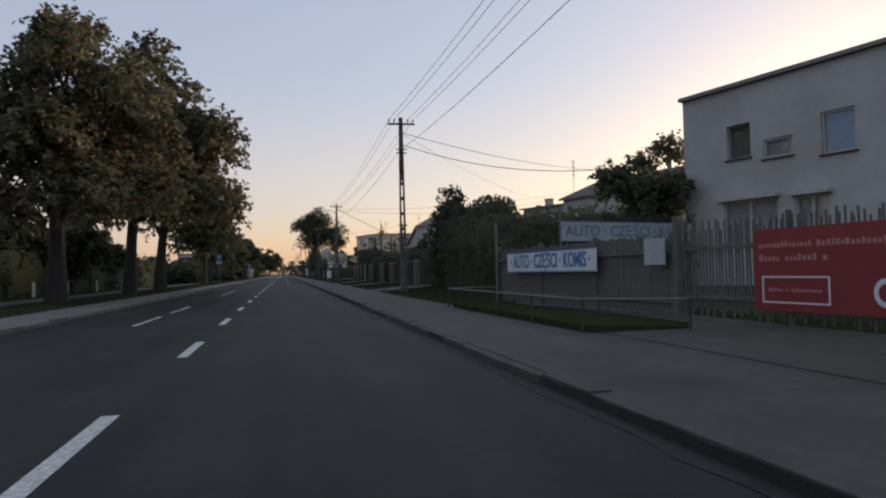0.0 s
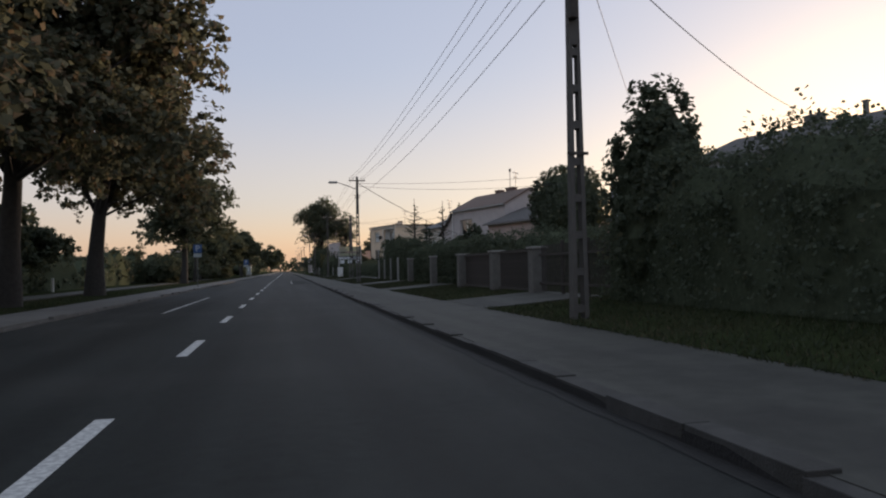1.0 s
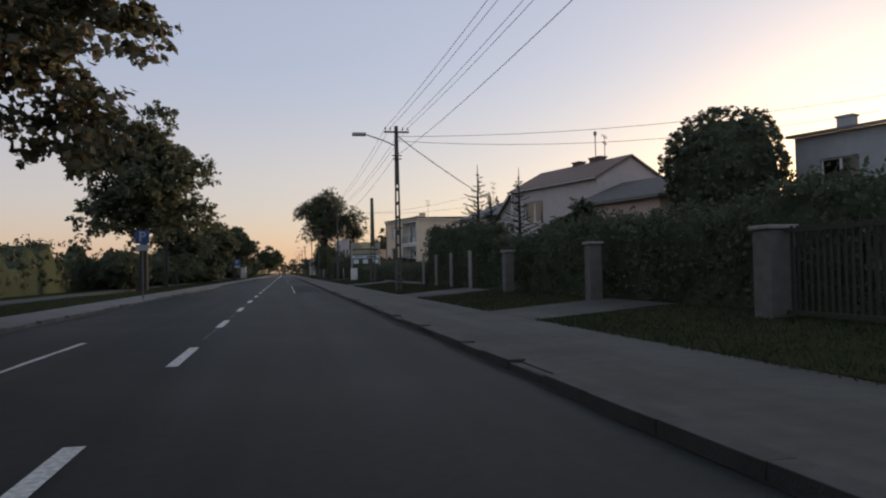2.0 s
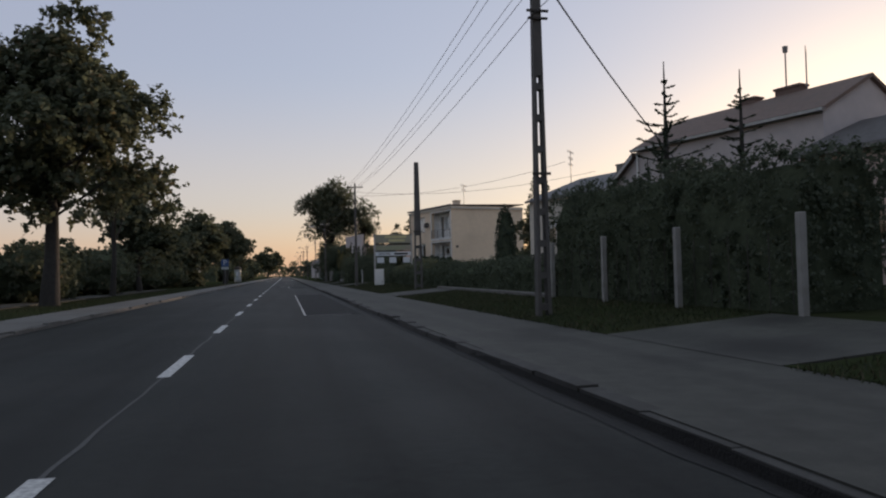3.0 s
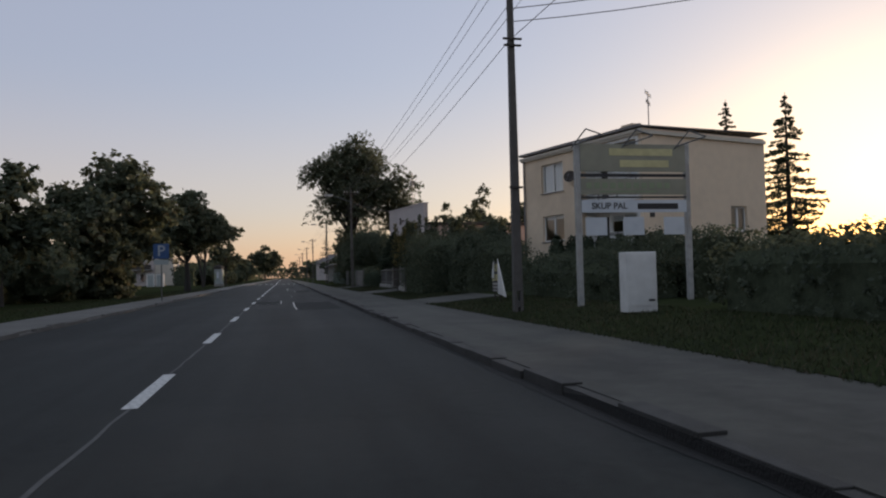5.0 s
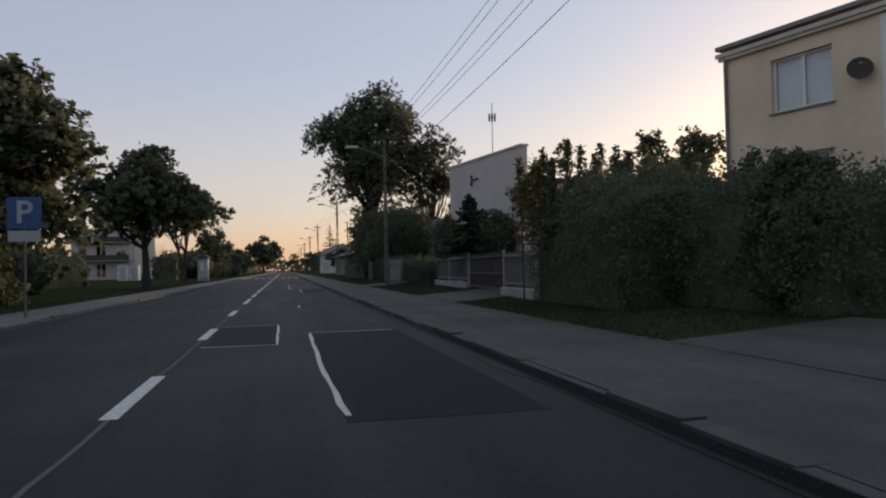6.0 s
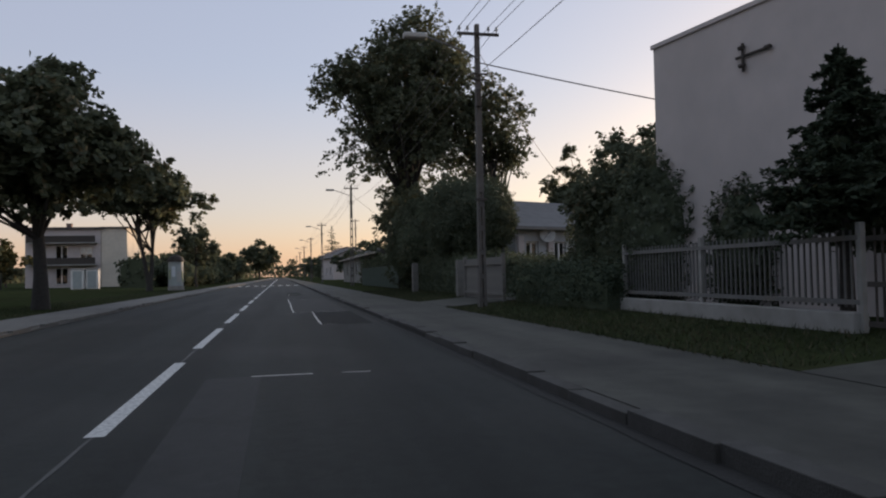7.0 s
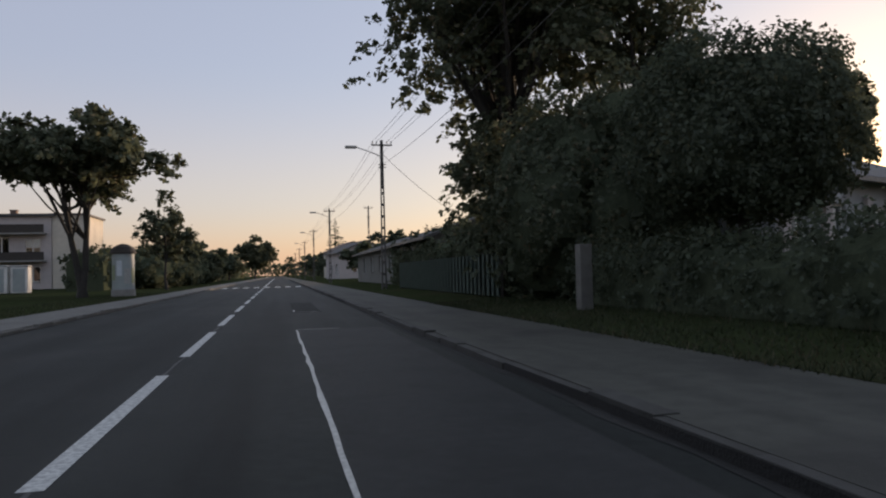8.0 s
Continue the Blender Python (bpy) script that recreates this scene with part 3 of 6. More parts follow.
# paved drives across the verge
for a, b, far in ((-14, 18.2, 6.2), (35.2, 39.3, 7.2), (50.5, 53.5, 7.2), (62.5, 66.2, 7.0), (86.0, 90.2, 7.2), (117.0, 121.0, 6.9), (132.0, 137.2, 8.3), (151.2, 155.4, 8.0)):
    bm = bmesh.new()
    n = 6
    cols = [4.38 + (far - 4.38) * k / n for k in range(n + 1)]
    up = [[bm.verts.new((x, y, 0.094 if k == 0 else gz(x) + 0.012)) for k, x in enumerate(cols)] for y in (a, b)]
    dn = [[bm.verts.new((x, y, gz(x) - 0.2)) for x in cols] for y in (a, b)]
    for k in range(n):
        bm.faces.new((up[0][k], up[0][k + 1], up[1][k + 1], up[1][k]))
        bm.faces.new((dn[0][k], dn[0][k + 1], up[0][k + 1], up[0][k])), bm.faces.new((dn[1][k + 1], dn[1][k], up[1][k], up[1][k + 1]))
    bm.faces.new((dn[0][n], dn[1][n], up[1][n], up[0][n]))
    structure("driveway", bm, PAVING, "grey paved drive across the grass verge", "driveway")

# road markings, a few millimetres thick
def strip(bm, pts, width, z=0.004, wobble=0.0, rng=random.Random(1)):
    """A painted or sealed line along points of the road."""
    out = []
    for (x0, y0), (x1, y1) in zip(pts, pts[1:]):
        n = max(1, int(math.hypot(x1 - x0, y1 - y0) / 0.5)) if wobble else 1
        for k in range(n + (1 if (x1, y1) == pts[-1] else 0)):
            out.append((x0 + (x1 - x0) * k / n + rng.uniform(-wobble, wobble), y0 + (y1 - y0) * k / n + rng.uniform(-wobble, wobble)))
    left, right = [], []
    for k, (x, y) in enumerate(out):
        ax, ay = out[max(k - 1, 0)]
        bx, by = out[min(k + 1, len(out) - 1)]
        d = math.hypot(bx - ax, by - ay) or 1
        nx, ny = -(by - ay) / d, (bx - ax) / d
        ww = width / 2 * (rng.uniform(0.6, 1.25) if wobble else 1)
        left.append(bm.verts.new((x + nx * ww, y + ny * ww, z))), right.append(bm.verts.new((x - nx * ww, y - ny * ww, z)))
    for k in range(len(out) - 1):
        bm.faces.new((left[k], right[k], right[k + 1], left[k + 1]))


def marking(name, label, pts, width, mat, z=0.004, wobble=0.0, seed=1):
    bm = bmesh.new()
    strip(bm, pts, width, z, wobble, random.Random(seed))
    return structure(name, bm, mat, label, "road marking")


for k in range(-3, 22):
    y = 4.6 + 6 * k
    marking("lane_dash", "short white dash of the centre line", [(-1.22, y), (-1.22, y + 2.15)], 0.13, LINE)
for k in range(0, 14):
    y = 136.7 + 6 * k
    marking("lane_dash", "long white dash of the centre line", [(-1.21, y), (-1.21, y + 4.2)], 0.13, LINE)
marking("centre_line", "unbroken white centre line before the crossing", [(-1.24, 221), (-1.2, 420)], 0.16, LINE)
marking("centre_joint", "pale joint along the middle of the asphalt", [(-1.23, 50), (-1.2, 222)], 0.03, JOINT, 0.003, 0.012, 4)
for a, b in ((7.2, 9.0), (17.2, 20.6), (22.4, 26.4), (38.9, 50.2)):
    marking("parking_line", "thin faded white line", [(-3.02, a), (-3.0, b)], 0.09, LINE, 0.004, 0.008, int(a))
for k in range(8):
    marking("crossing_bar", "white bar of the pedestrian crossing", [(-4.5 + k * 0.88, 214.5), (-4.5 + k * 0.88, 218.5)], 0.46, LINE)
# repaired patches with sealed edges
for x0, x1, y0, y1 in ((0.5, 1.9, 75.45, 95.6), (-1.1, -0.12, 123.4, 127.1), (0.38, 1.8, 118.0, 125.1), (0.4, 1.2, 133.2, 134.55), (0.82, 1.86, 147.1, 152.45), (0.35, 1.1, 171.2, 178)):
    bm = bmesh.new()
    box(bm, x0, x1, y0, y1, -0.1, 0.003)
    structure("asphalt_patch", bm, PATCH, "darker rectangular asphalt repair", "road patch")
for x0, x1, y0, y1 in ((-0.76, -0.23, 133.9, 139.3), (0.3, 1.86, 152.55, 164.6)):
    bm = bmesh.new()
    box(bm, x0, x1, y0, y1, -0.1, 0.003)
    structure("asphalt_patch", bm, WORN, "paler worn rectangular asphalt repair", "road patch")
for k, pts in enumerate(([(1.66, 75.45), (0.5, 75.45), (0.52, 84), (0.53, 95.6)], [(-1.1, 123.4), (-0.12, 123.4), (-0.12, 127.1), (-1.15, 127.1)], [(0.4, 118.2), (0.35, 120.7), (0.38, 125.1), (1.72, 125.2)],
                         [(1.17, 133.2), (0.39, 133.25), (0.41, 134.6), (1.2, 134.5)], [(-0.71, 133.85), (-0.24, 133.95)], [(-0.33, 139.3), (0.28, 139.3)], [(0.58, 139.3), (0.88, 139.28)],
                         [(1.12, 147.08), (0.79, 147.1), (0.82, 152.5)], [(1.86, 152.6), (0.31, 152.5), (0.3, 159), (0.28, 164.6), (1.07, 164.7)], [(0.39, 172.3), (0.38, 171.4), (1.04, 171.2)])):
    marking("sealed_joint", "sealed joint round an asphalt repair, its sheen painted pale", pts, 0.045, SEAL, 0.006, 0.01, k)

bm = bmesh.new()
box(bm, -0.3, 0.0, -0.48, 0.48, -0.02, 0.012)
plate = bm
drain = thing("drain_cover", "rusty iron drain cover in the gutter", "drain cover", pose(2.12, 17.2, 0.004))
part("frame", plate, RUST, drain)
for k in range(7):
    bm = bmesh.new()
    box(bm, -0.27, -0.03, -0.4 + k * 0.12, -0.34 + k * 0.12, 0.012, 0.022)
    part("bar", bm, RUST, drain)


# ---- houses ----
def wall_panel(bm, axis, at, thick, s0, s1, z0, z1, holes):
    """A wall with thickness and real openings. axis 'y': it runs along y at x = at; 'x': along x at y = at."""
    ss = sorted({s0, s1, *(v for h in holes for v in h[:2])})
    zz = sorted({z0, z1, *(v for h in holes for v in h[2:4])})
    for a, b in zip(ss, ss[1:]):
        for c, d in zip(zz, zz[1:]):
            ms, mz = (a + b) / 2, (c + d) / 2
            if any(h[0] < ms < h[1] and h[2] < mz < h[3] for h in holes):
                continue
            if axis == "y":
                box(bm, at, at + thick, a, b, c, d)
            else:
                box(bm, a, b, at, at + thick, c, d)
    bmesh.ops.remove_doubles(bm, verts=bm.verts, dist=0.0005)


def window(parent, axis, at, s0, s1, z0, z1, bars=1, blind=0.0, frame_mat=None, sill=True, inset=0.12, blind_mat=None):
    """A window in an opening: frame with mullions, pane, sill, and a blind that covers that share of it from above."""
    fm = frame_mat or WHITE
    flip = (lambda bm, a, b, c, d, e, f: box(bm, at + a, at + b, c, d, e, f)) if axis == "y" else (lambda bm, a, b, c, d, e, f: box(bm, c, d, at + a, at + b, e, f))
    t = 0.07
    bm = bmesh.new()
    flip(bm, inset, inset + 0.07, s0, s0 + t, z0, z1), flip(bm, inset, inset + 0.07, s1 - t, s1, z0, z1)
    flip(bm, inset, inset + 0.07, s0 + t, s1 - t, z1 - t, z1), flip(bm, inset, inset + 0.07, s0 + t, s1 - t, z0, z0 + t)
    for k in range(bars):
        m = s0 + (s1 - s0) * (k + 1) / (bars + 1)
        flip(bm, inset - 0.005, inset + 0.075, m - 0.05, m + 0.05, z0 + t, z1 - t)
    win = part("window", bm, fm, parent)
    bm = bmesh.new()
    flip(bm, inset + 0.03, inset + 0.04, s0 + t, s1 - t, z0 + t, z1 - t)
    pane = part("pane", bm, GLASS, win)
    pane.visible_shadow = False
    if blind:
        bm = bmesh.new()
        flip(bm, inset + 0.1, inset + 0.115, s0 + t * 0.6, s1 - t * 0.6, z1 - (z1 - z0) * blind, z1 - 0.02)
        part("blind", bm, blind_mat or CURTAIN, win)
    if sill:
        bm = bmesh.new()
        flip(bm, -0.06, inset, s0 - 0.06, s1 + 0.06, z0 - 0.05, z0 - 0.002)
        part("sill", bm, RUST if fm is not WHITE else STEEL, win)
    return win


def chimney(parent, x, y, z0, z1, w=0.5, d=0.5, pots=1, mat=None):
    bm = bmesh.new()
    box(bm, x - w / 2, x + w / 2, y - d / 2, y + d / 2, z0, z1)
    box(bm, x - w / 2 - 0.05, x + w / 2 + 0.05, y - d / 2 - 0.05, y + d / 2 + 0.05, z1, z1 + 0.09)
    ch = part("chimney", bm, mat or BRICK, parent)
    for k in range(pots):
        bm = bmesh.new()
        yy = y - d / 2 + d * (k + 0.5) / pots
        tube(bm, (x, yy, z1 + 0.09), (x, yy, z1 + 0.38), 0.09, 0.07, 10)
        part("pot", bm, RUST, ch)


def aerial(parent, x, y, z0, z1, rods=4, turn=0.6):
    """A mast with a yagi aerial."""
    bm = bmesh.new()
    tube(bm, (x, y, z0), (x, y, z1), 0.03, 0.026, 6)
    c, s = math.cos(turn), math.sin(turn)
    for k in range(rods):
        z = z1 - 0.12 - 0.42 * k
        L = 0.42 if k else 0.6
        tube(bm, (x - c * L, y - s * L, z), (x + c * L, y + s * L, z), 0.018, None, 5)
        for j in (-1, -0.5, 0.5, 1):
            tube(bm, (x + c * L * j, y + s * L * j, z - 0.1), (x + c * L * j, y + s * L * j, z + 0.1), 0.013, None, 4)
    part("aerial", bm, STEEL, parent)


def dish(parent, x, y, z, facing, r=0.4, mat=None):
    """A satellite dish on a wall bracket."""
    bm = bmesh.new()
    f = Vector(facing).normalized()
    a = f.orthogonal().normalized()
    b = f.cross(a)
    c = Vector((x, y, z)) + f * 0.3
    rings = [[c + f * (0.22 * r * (q * q)) + r * q * (a * math.cos(k * math.tau / 18) + b * math.sin(k * math.tau / 18)) for k in range(18)] for q in (0.25, 0.5, 0.75, 1.0)]
    rv = [[bm.verts.new(p) for p in ring] for ring in rings]
    for u, v in zip(rv, rv[1:]):
        for k in range(18):
            bm.faces.new((u[k], u[(k + 1) % 18], v[(k + 1) % 18], v[k]))
    bm.faces.new(rv[0])
    d = part("satellite_dish", bm, mat or PALE_METAL, parent, smooth=True)
    bm = bmesh.new()
    tube(bm, (x, y, z - 0.1), tuple(c), 0.025, None, 6)
    tube(bm, tuple(c - b * r * 0.9), tuple(c + f * r * 1.0), 0.012, None, 5)
    tube(bm, tuple(c + f * r * 0.9), tuple(c + f * r * 1.15), 0.04, None, 8)
    part("bracket", bm, STEEL, d)


def roof_flat(parent, L, D, z, over=0.3, mat=ROOF_FELT, thick=0.22, fall=0.0):
    bm = bmesh.new()
    vs = box(bm, -over, D + over, -over, L + over, z, z + thick)
    for v in vs:
        if v.co.x > D / 2:
            v.co.z += fall
    rf = part("roof", bm, mat, parent)
    bm = bmesh.new()
    box(bm, -over - 0.12, -over, -over, L + over, z + 0.0, z + 0.12)
    part("gutter", bm, STEEL, rf)
    return rf


def roof_ridged(parent, L, D, z, rise, over=0.4, mat=ROOF_RED, hip0=0.0, hip1=0.0, thick=0.14):
    """Ridge along y over x = D/2; hip0, hip1: how far the ends slope back (0: a gable)."""
    bm = bmesh.new()
    k = rise / (D / 2)
    e = z - over * k
    lo = [(-over, -over, e), (D + over, -over, e), (D + over, L + over, e), (-over, L + over, e)]
    rd = [(D / 2, hip0 - (over if not hip0 else 0), z + rise), (D / 2, L - hip1 + (over if not hip1 else 0), z + rise)]
    top = [bm.verts.new(p) for p in lo + rd]
    bot = [bm.verts.new((p[0], p[1], p[2] - thick)) for p in lo + rd]
    for vs, sgn in ((top, 1), (bot, -1)):
        a, b, c, d, r0, r1 = vs
        for q in ((a, r0, r1, d), (b, c, r1, r0), (a, b, r0), (c, d, r1)):
            if len(q) == 3 and not (hip0 if q[0] is a else hip1):
                continue
            bm.faces.new(q[::sgn])
    for i, j in ((0, 3), (1, 2)):
        bm.faces.new((top[i], top[j], bot[j], bot[i]))
    for (i, j, r), h in (((0, 1, 4), hip0), ((3, 2, 5), hip1)):
        if h:
            bm.faces.new((top[i], top[j], bot[j], bot[i]))
        else:
            bm.faces.new((top[i], top[r], bot[r], bot[i])), bm.faces.new((top[r], top[j], bot[j], bot[r]))
    rf = part("roof", bm, mat, parent)
    bm = bmesh.new()
    box(bm, -over - 0.11, -over + 0.01, -over, L + over, e - 0.16, e - 0.04)
    part("gutter", bm, STEEL, rf)
    return rf


def house(name, label, near, turn, L, D, z0, z1, mat, front=(), side=(), gable=0.0, category="house", thick=0.3, far=()):
    """Walls on a plan L along the road and D away from it; near: the front corner met first. front and side: openings (s0, s1, z0, z1)."""
    ob = thing(name, label, category, pose(near[0], near[1], 0, 0, 0, turn))
    bm = bmesh.new()
    wall_panel(bm, "y", 0, thick, 0, L, z0, z1, front)
    part("wall", bm, mat, ob)
    bm = bmesh.new()
    wall_panel(bm, "x", 0, thick, thick, D - thick, z0, z1, side)
    if gable:
        prism_x(bm, [(0.0, z1), (D, z1), (D / 2, z1 + gable)], 0.0, thick)
    part("wall", bm, mat, ob)
    bm = bmesh.new()
    wall_panel(bm, "y", D - thick, thick, 0, L, z0, z1, ())
    part("wall", bm, mat, ob)
    bm = bmesh.new()
    wall_panel(bm, "x", L - thick, thick, thick, D - thick, z0, z1, far)
    if gable:
        prism_x(bm, [(0.0, z1), (D, z1), (D / 2, z1 + gable)], L - thick, L)
    part("wall", bm, mat, ob)
    # near-black floor, partitions and ceiling: indoor dimness is put into their colour
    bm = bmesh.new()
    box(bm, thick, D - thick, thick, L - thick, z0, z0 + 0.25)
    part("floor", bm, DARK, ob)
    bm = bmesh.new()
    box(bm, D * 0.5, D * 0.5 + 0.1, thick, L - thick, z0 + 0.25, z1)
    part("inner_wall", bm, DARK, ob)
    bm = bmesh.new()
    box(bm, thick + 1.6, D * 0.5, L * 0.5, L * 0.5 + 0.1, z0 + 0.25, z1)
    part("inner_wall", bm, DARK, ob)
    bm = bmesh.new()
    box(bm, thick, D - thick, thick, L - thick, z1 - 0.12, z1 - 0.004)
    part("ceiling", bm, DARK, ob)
    return ob


def prism_x(bm, outline, y0, y1):
    """A solid on an outline in the x-z plane between y0 and y1."""
    a, b = [bm.verts.new((x, y0, z)) for x, z in outline], [bm.verts.new((x, y1, z)) for x, z in outline]
    n = len(outline)
    for k in range(n):
        bm.faces.new((a[k], a[(k + 1) % n], b[(k + 1) % n], b[k]))
    bm.faces.new(a[::-1]), bm.faces.new(b)


# grey two-storey workshop
op = [(11.3, 12.2, 4.2, 5.25), (9.85, 10.85, 4.05, 4.62), (7.95, 8.95, 3.9, 5.05), (10.4, 12.4, 1.6, 2.9), (8.75, 9.85, 1.6, 2.85)]
A = house("workshop_building", "grey rendered two-storey workshop with a flat roof", (16.5, 9.5), 14, 14.0, 9.0, 0.2, 6.4, GREY_WALL, op, (), category="building")
roof_flat(A, 14.0, 9.0, 6.4, 0.04, ROOF_FELT, 0.12)
# full grey blind added here to imitate the reflection in the glass
window(A, "y", 0, *op[0], bars=0, blind=1.0, blind_mat=DIM_WALL, frame_mat=DIM_WALL)
window(A, "y", 0, *op[1], bars=0, blind=1.0, blind_mat=GREY_WALL, frame_mat=GREY_WALL, inset=0.05)
window(A, "y", 0, *op[2], bars=0, blind=0.97, blind_mat=BLUE_CLOTH, frame_mat=GREY_WALL, inset=0.06)
for o in op[3:]:
    window(A, "y", 0, *o, bars=1, blind=1.0, blind_mat=GREY_WALL, frame_mat=GREY_WALL, sill=False, inset=0.05)
    bm = bmesh.new()
    box(bm, -0.22, 0.0, o[0] - 0.1, o[1] + 0.1, o[3] + 0.02, o[3] + 0.12)
    part("canopy", bm, PALE_METAL, A)

# dark gabled house behind the trees
R0 = house("gabled_house", "dim rendered house with a dark ridged roof behind trees", (24.4, 45.9), 16, 10.0, 8.0, 0.3, 6.5, GREY_WALL, [(6.4, 8.6, 3.9, 5.4), (2.2, 4.0, 3.9, 5.3)], (), 1.45)
roof_ridged(R0, 10.0, 8.0, 6.5, 1.55, 0.22, ROOF_FELT)
window(R0, "y", 0, 6.4, 8.6, 3.9, 5.4, bars=2)
window(R0, "y", 0, 2.2, 4.0, 3.9, 5.3, bars=1)
chimney(R0, 4.0, 5.3, 7.6, 8.4, 0.45, 0.95, 2, DIM_WALL)
chimney(R0, 4.0, 2.6, 7.8, 8.6, 0.2, 0.2, 0, DIM_WALL)
bm = bmesh.new()
box(bm, -1.3, 0.0, 5.6, 9.2, 3.2, 3.36)
bal = part("balcony", bm, PLINTH, R0)
for k in range(7):
    bm = bmesh.new()
    box(bm, -1.3, -1.26, 5.6, 9.2, 3.44 + 0.14 * k, 3.53 + 0.14 * k)
    part("slat", bm, PALE_METAL, bal)

# grey flat-roofed house
op = [(4.95, 6.6, 4.08, 5.36), (0.77, 2.62, 4.02, 5.42), (4.9, 6.45, 1.9, 2.9), (0.85, 2.66, 1.9, 2.8)]
H15 = house("flat_roofed_house", "grey rendered two-storey house with a low sloping flat roof", (24.5, 58.8), 20, 7.7, 9.0, 0.3, 6.4, GREY_WALL, op)
roof_flat(H15, 7.7, 9.0, 6.4, 0.22, ROOF_FELT, 0.14, 0.9)
window(H15, "y", 0, *op[0], bars=1)
window(H15, "y", 0, *op[1], bars=0, blind=1.0)
window(H15, "y", 0, *op[2], bars=1)
window(H15, "y", 0, *op[3], bars=1, blind=0.5)
chimney(H15, 2.2, 6.6, 6.6, 7.35, 0.45, 0.7, 0, GREY_WALL)
aerial(H15, 4.4, 5.6, 6.7, 11.0, 4)

# house with red-brown roof, behind
RR = house("red_roofed_house", "rendered house with a red-brown ridged roof and pale gable", (18.0, 78.2), 16, 9.0, 5.3, 0.3, 6.38, PALE_WALL, [(5.4, 7.6, 4.0, 5.4)], (), 1.3)
roof_ridged(RR, 9.0, 5.3, 6.4, 1.36, 0.15, ROOF_RED)
window(RR, "y", 0, 5.4, 7.6, 4.0, 5.4, bars=1)
chimney(RR, 2.9, 3.3, 7.4, 7.98, 0.5, 1.1, 0)
chimney(RR, 2.8, 5.1, 7.4, 7.9, 0.5, 0.7, 0)
bm = bmesh.new()
tube(bm, (2.9, 3.5, 7.6), (2.9, 3.5, 9.5), 0.03, None, 8)
tube(bm, (2.9, 3.5, 9.5), (2.9, 3.5, 9.75), 0.09, 0.11, 8)
part("flue", bm, STEEL, RR)
aerial(RR, 2.9, 2.6, 7.7, 9.4, 2)
# white gutter, bargeboard and downpipe
bm = bmesh.new()
tube(bm, (-0.08, 8.9, 0.3), (-0.08, 8.9, 6.2), 0.05, None, 8)
part("downpipe", bm, WHITE, RR)
bm = bmesh.new()
box(bm, -0.3, -0.27, -0.15, 9.15, 6.17, 6.27)
part("fascia", bm, PALE_METAL, RR, "pale fascia board under the eave")
# lower wing with a steep lean-to roof at its far end
for name, outline, x0, x1, mat in (("wing_wall", [(9.004, 0.3), (11.3, 0.3), (11.3, 4.24), (9.004, 5.95)], 0.0, 4.4, PALE_WALL),
                                   ("wing_roof", [(9.004, 5.99), (11.62, 4.04), (11.62, 4.18), (9.004, 6.13)], -0.3, 4.6, ROOF_RED),
                                   ("bargeboard", [(9.004, 5.87), (11.62, 3.92), (11.62, 4.1), (9.004, 6.05)], -0.33, -0.303, PALE_METAL)):
    bm = bmesh.new()
    prism_x(bm, [(y, z) for y, z in outline], -x1, -x0)
    for v in bm.verts:
        v.co = (-v.co.y, v.co.x, v.co.z)
    part(name, bm, mat, RR)

# pink low house in front of it
PK = house("low_pink_house", "low pink rendered house with a dark roof", (18.0, 70.9), 15, 6.6, 7.4, 0.3, 4.6, PINK_WALL, [(3.9, 5.1, 1.6, 2.95)], [(1.2, 2.6, 1.5, 2.9)], 1.3)
roof_ridged(PK, 6.6, 7.4, 4.62, 1.36, 0.3, ROOF_FELT, 2.2, 0.0)
window(PK, "y", 0, 3.9, 5.1, 1.6, 2.95, bars=1)
window(PK, "x", 0, 1.2, 2.6, 1.5, 2.9, bars=1)

# bungalow with white windows
op = [(4.7, 6.5, 2.6, 4.12), (1.03, 3.0, 2.5, 4.15), (1.7, 2.2, 4.62, 4.95), (5.95, 6.35, 4.62, 4.95)]
C = house("bungalow", "cream rendered bungalow with white windows and a shallow grey gabled roof", (17.78, 93.75), 16, 8.25, 8.6, 0.3, 5.48, CREAM_WALL, op, (), 1.5)
roof_ridged(C, 8.25, 8.6, 5.52, 1.56, 0.16, ROOF_TIN)
window(C, "y", 0, *op[0], bars=1, blind=0.35)
window(C, "y", 0, *op[1], bars=1)
for o in op[2:4]:
    bm = bmesh.new()
    for k in range(4):
        box(bm, 0.08, 0.1, o[0], o[1], o[2] + k * 0.085, o[2] + k * 0.085 + 0.05)
    part("vent", bm, RUST, C)
chimney(C, 3.4, 2.85, 6.4, 7.2, 0.6, 1.2, 0, DIM_WALL)
aerial(C, 3.3, 8.1, 6.6, 8.9, 3)
bm = bmesh.new()
tube(bm, (-0.08, 0.12, 0.3), (-0.08, 0.12, 5.2), 0.05, None, 8)
part("downpipe", bm, STEEL, C)

# yellow two-storey house with recessed balconies
op = [(5.67, 7.5, 5.1, 6.6), (5.67, 7.48, 2.55, 3.9), (0.35, 4.22, 4.3, 6.82), (0.35, 4.25, 1.9, 3.9)]
E = house("yellow_house", "yellow rendered two-storey house with recessed balconies and a flat roof", (15.5, 124.0), 16, 9.1, 8.0, 0.3, 7.25, PEACH_WALL, op, [(5.5, 6.6, 2.7, 3.9)])
roof_flat(E, 9.1, 8.0, 7.28, 0.12, ROOF_FELT, 0.07, 0.2)
bm = bmesh.new()
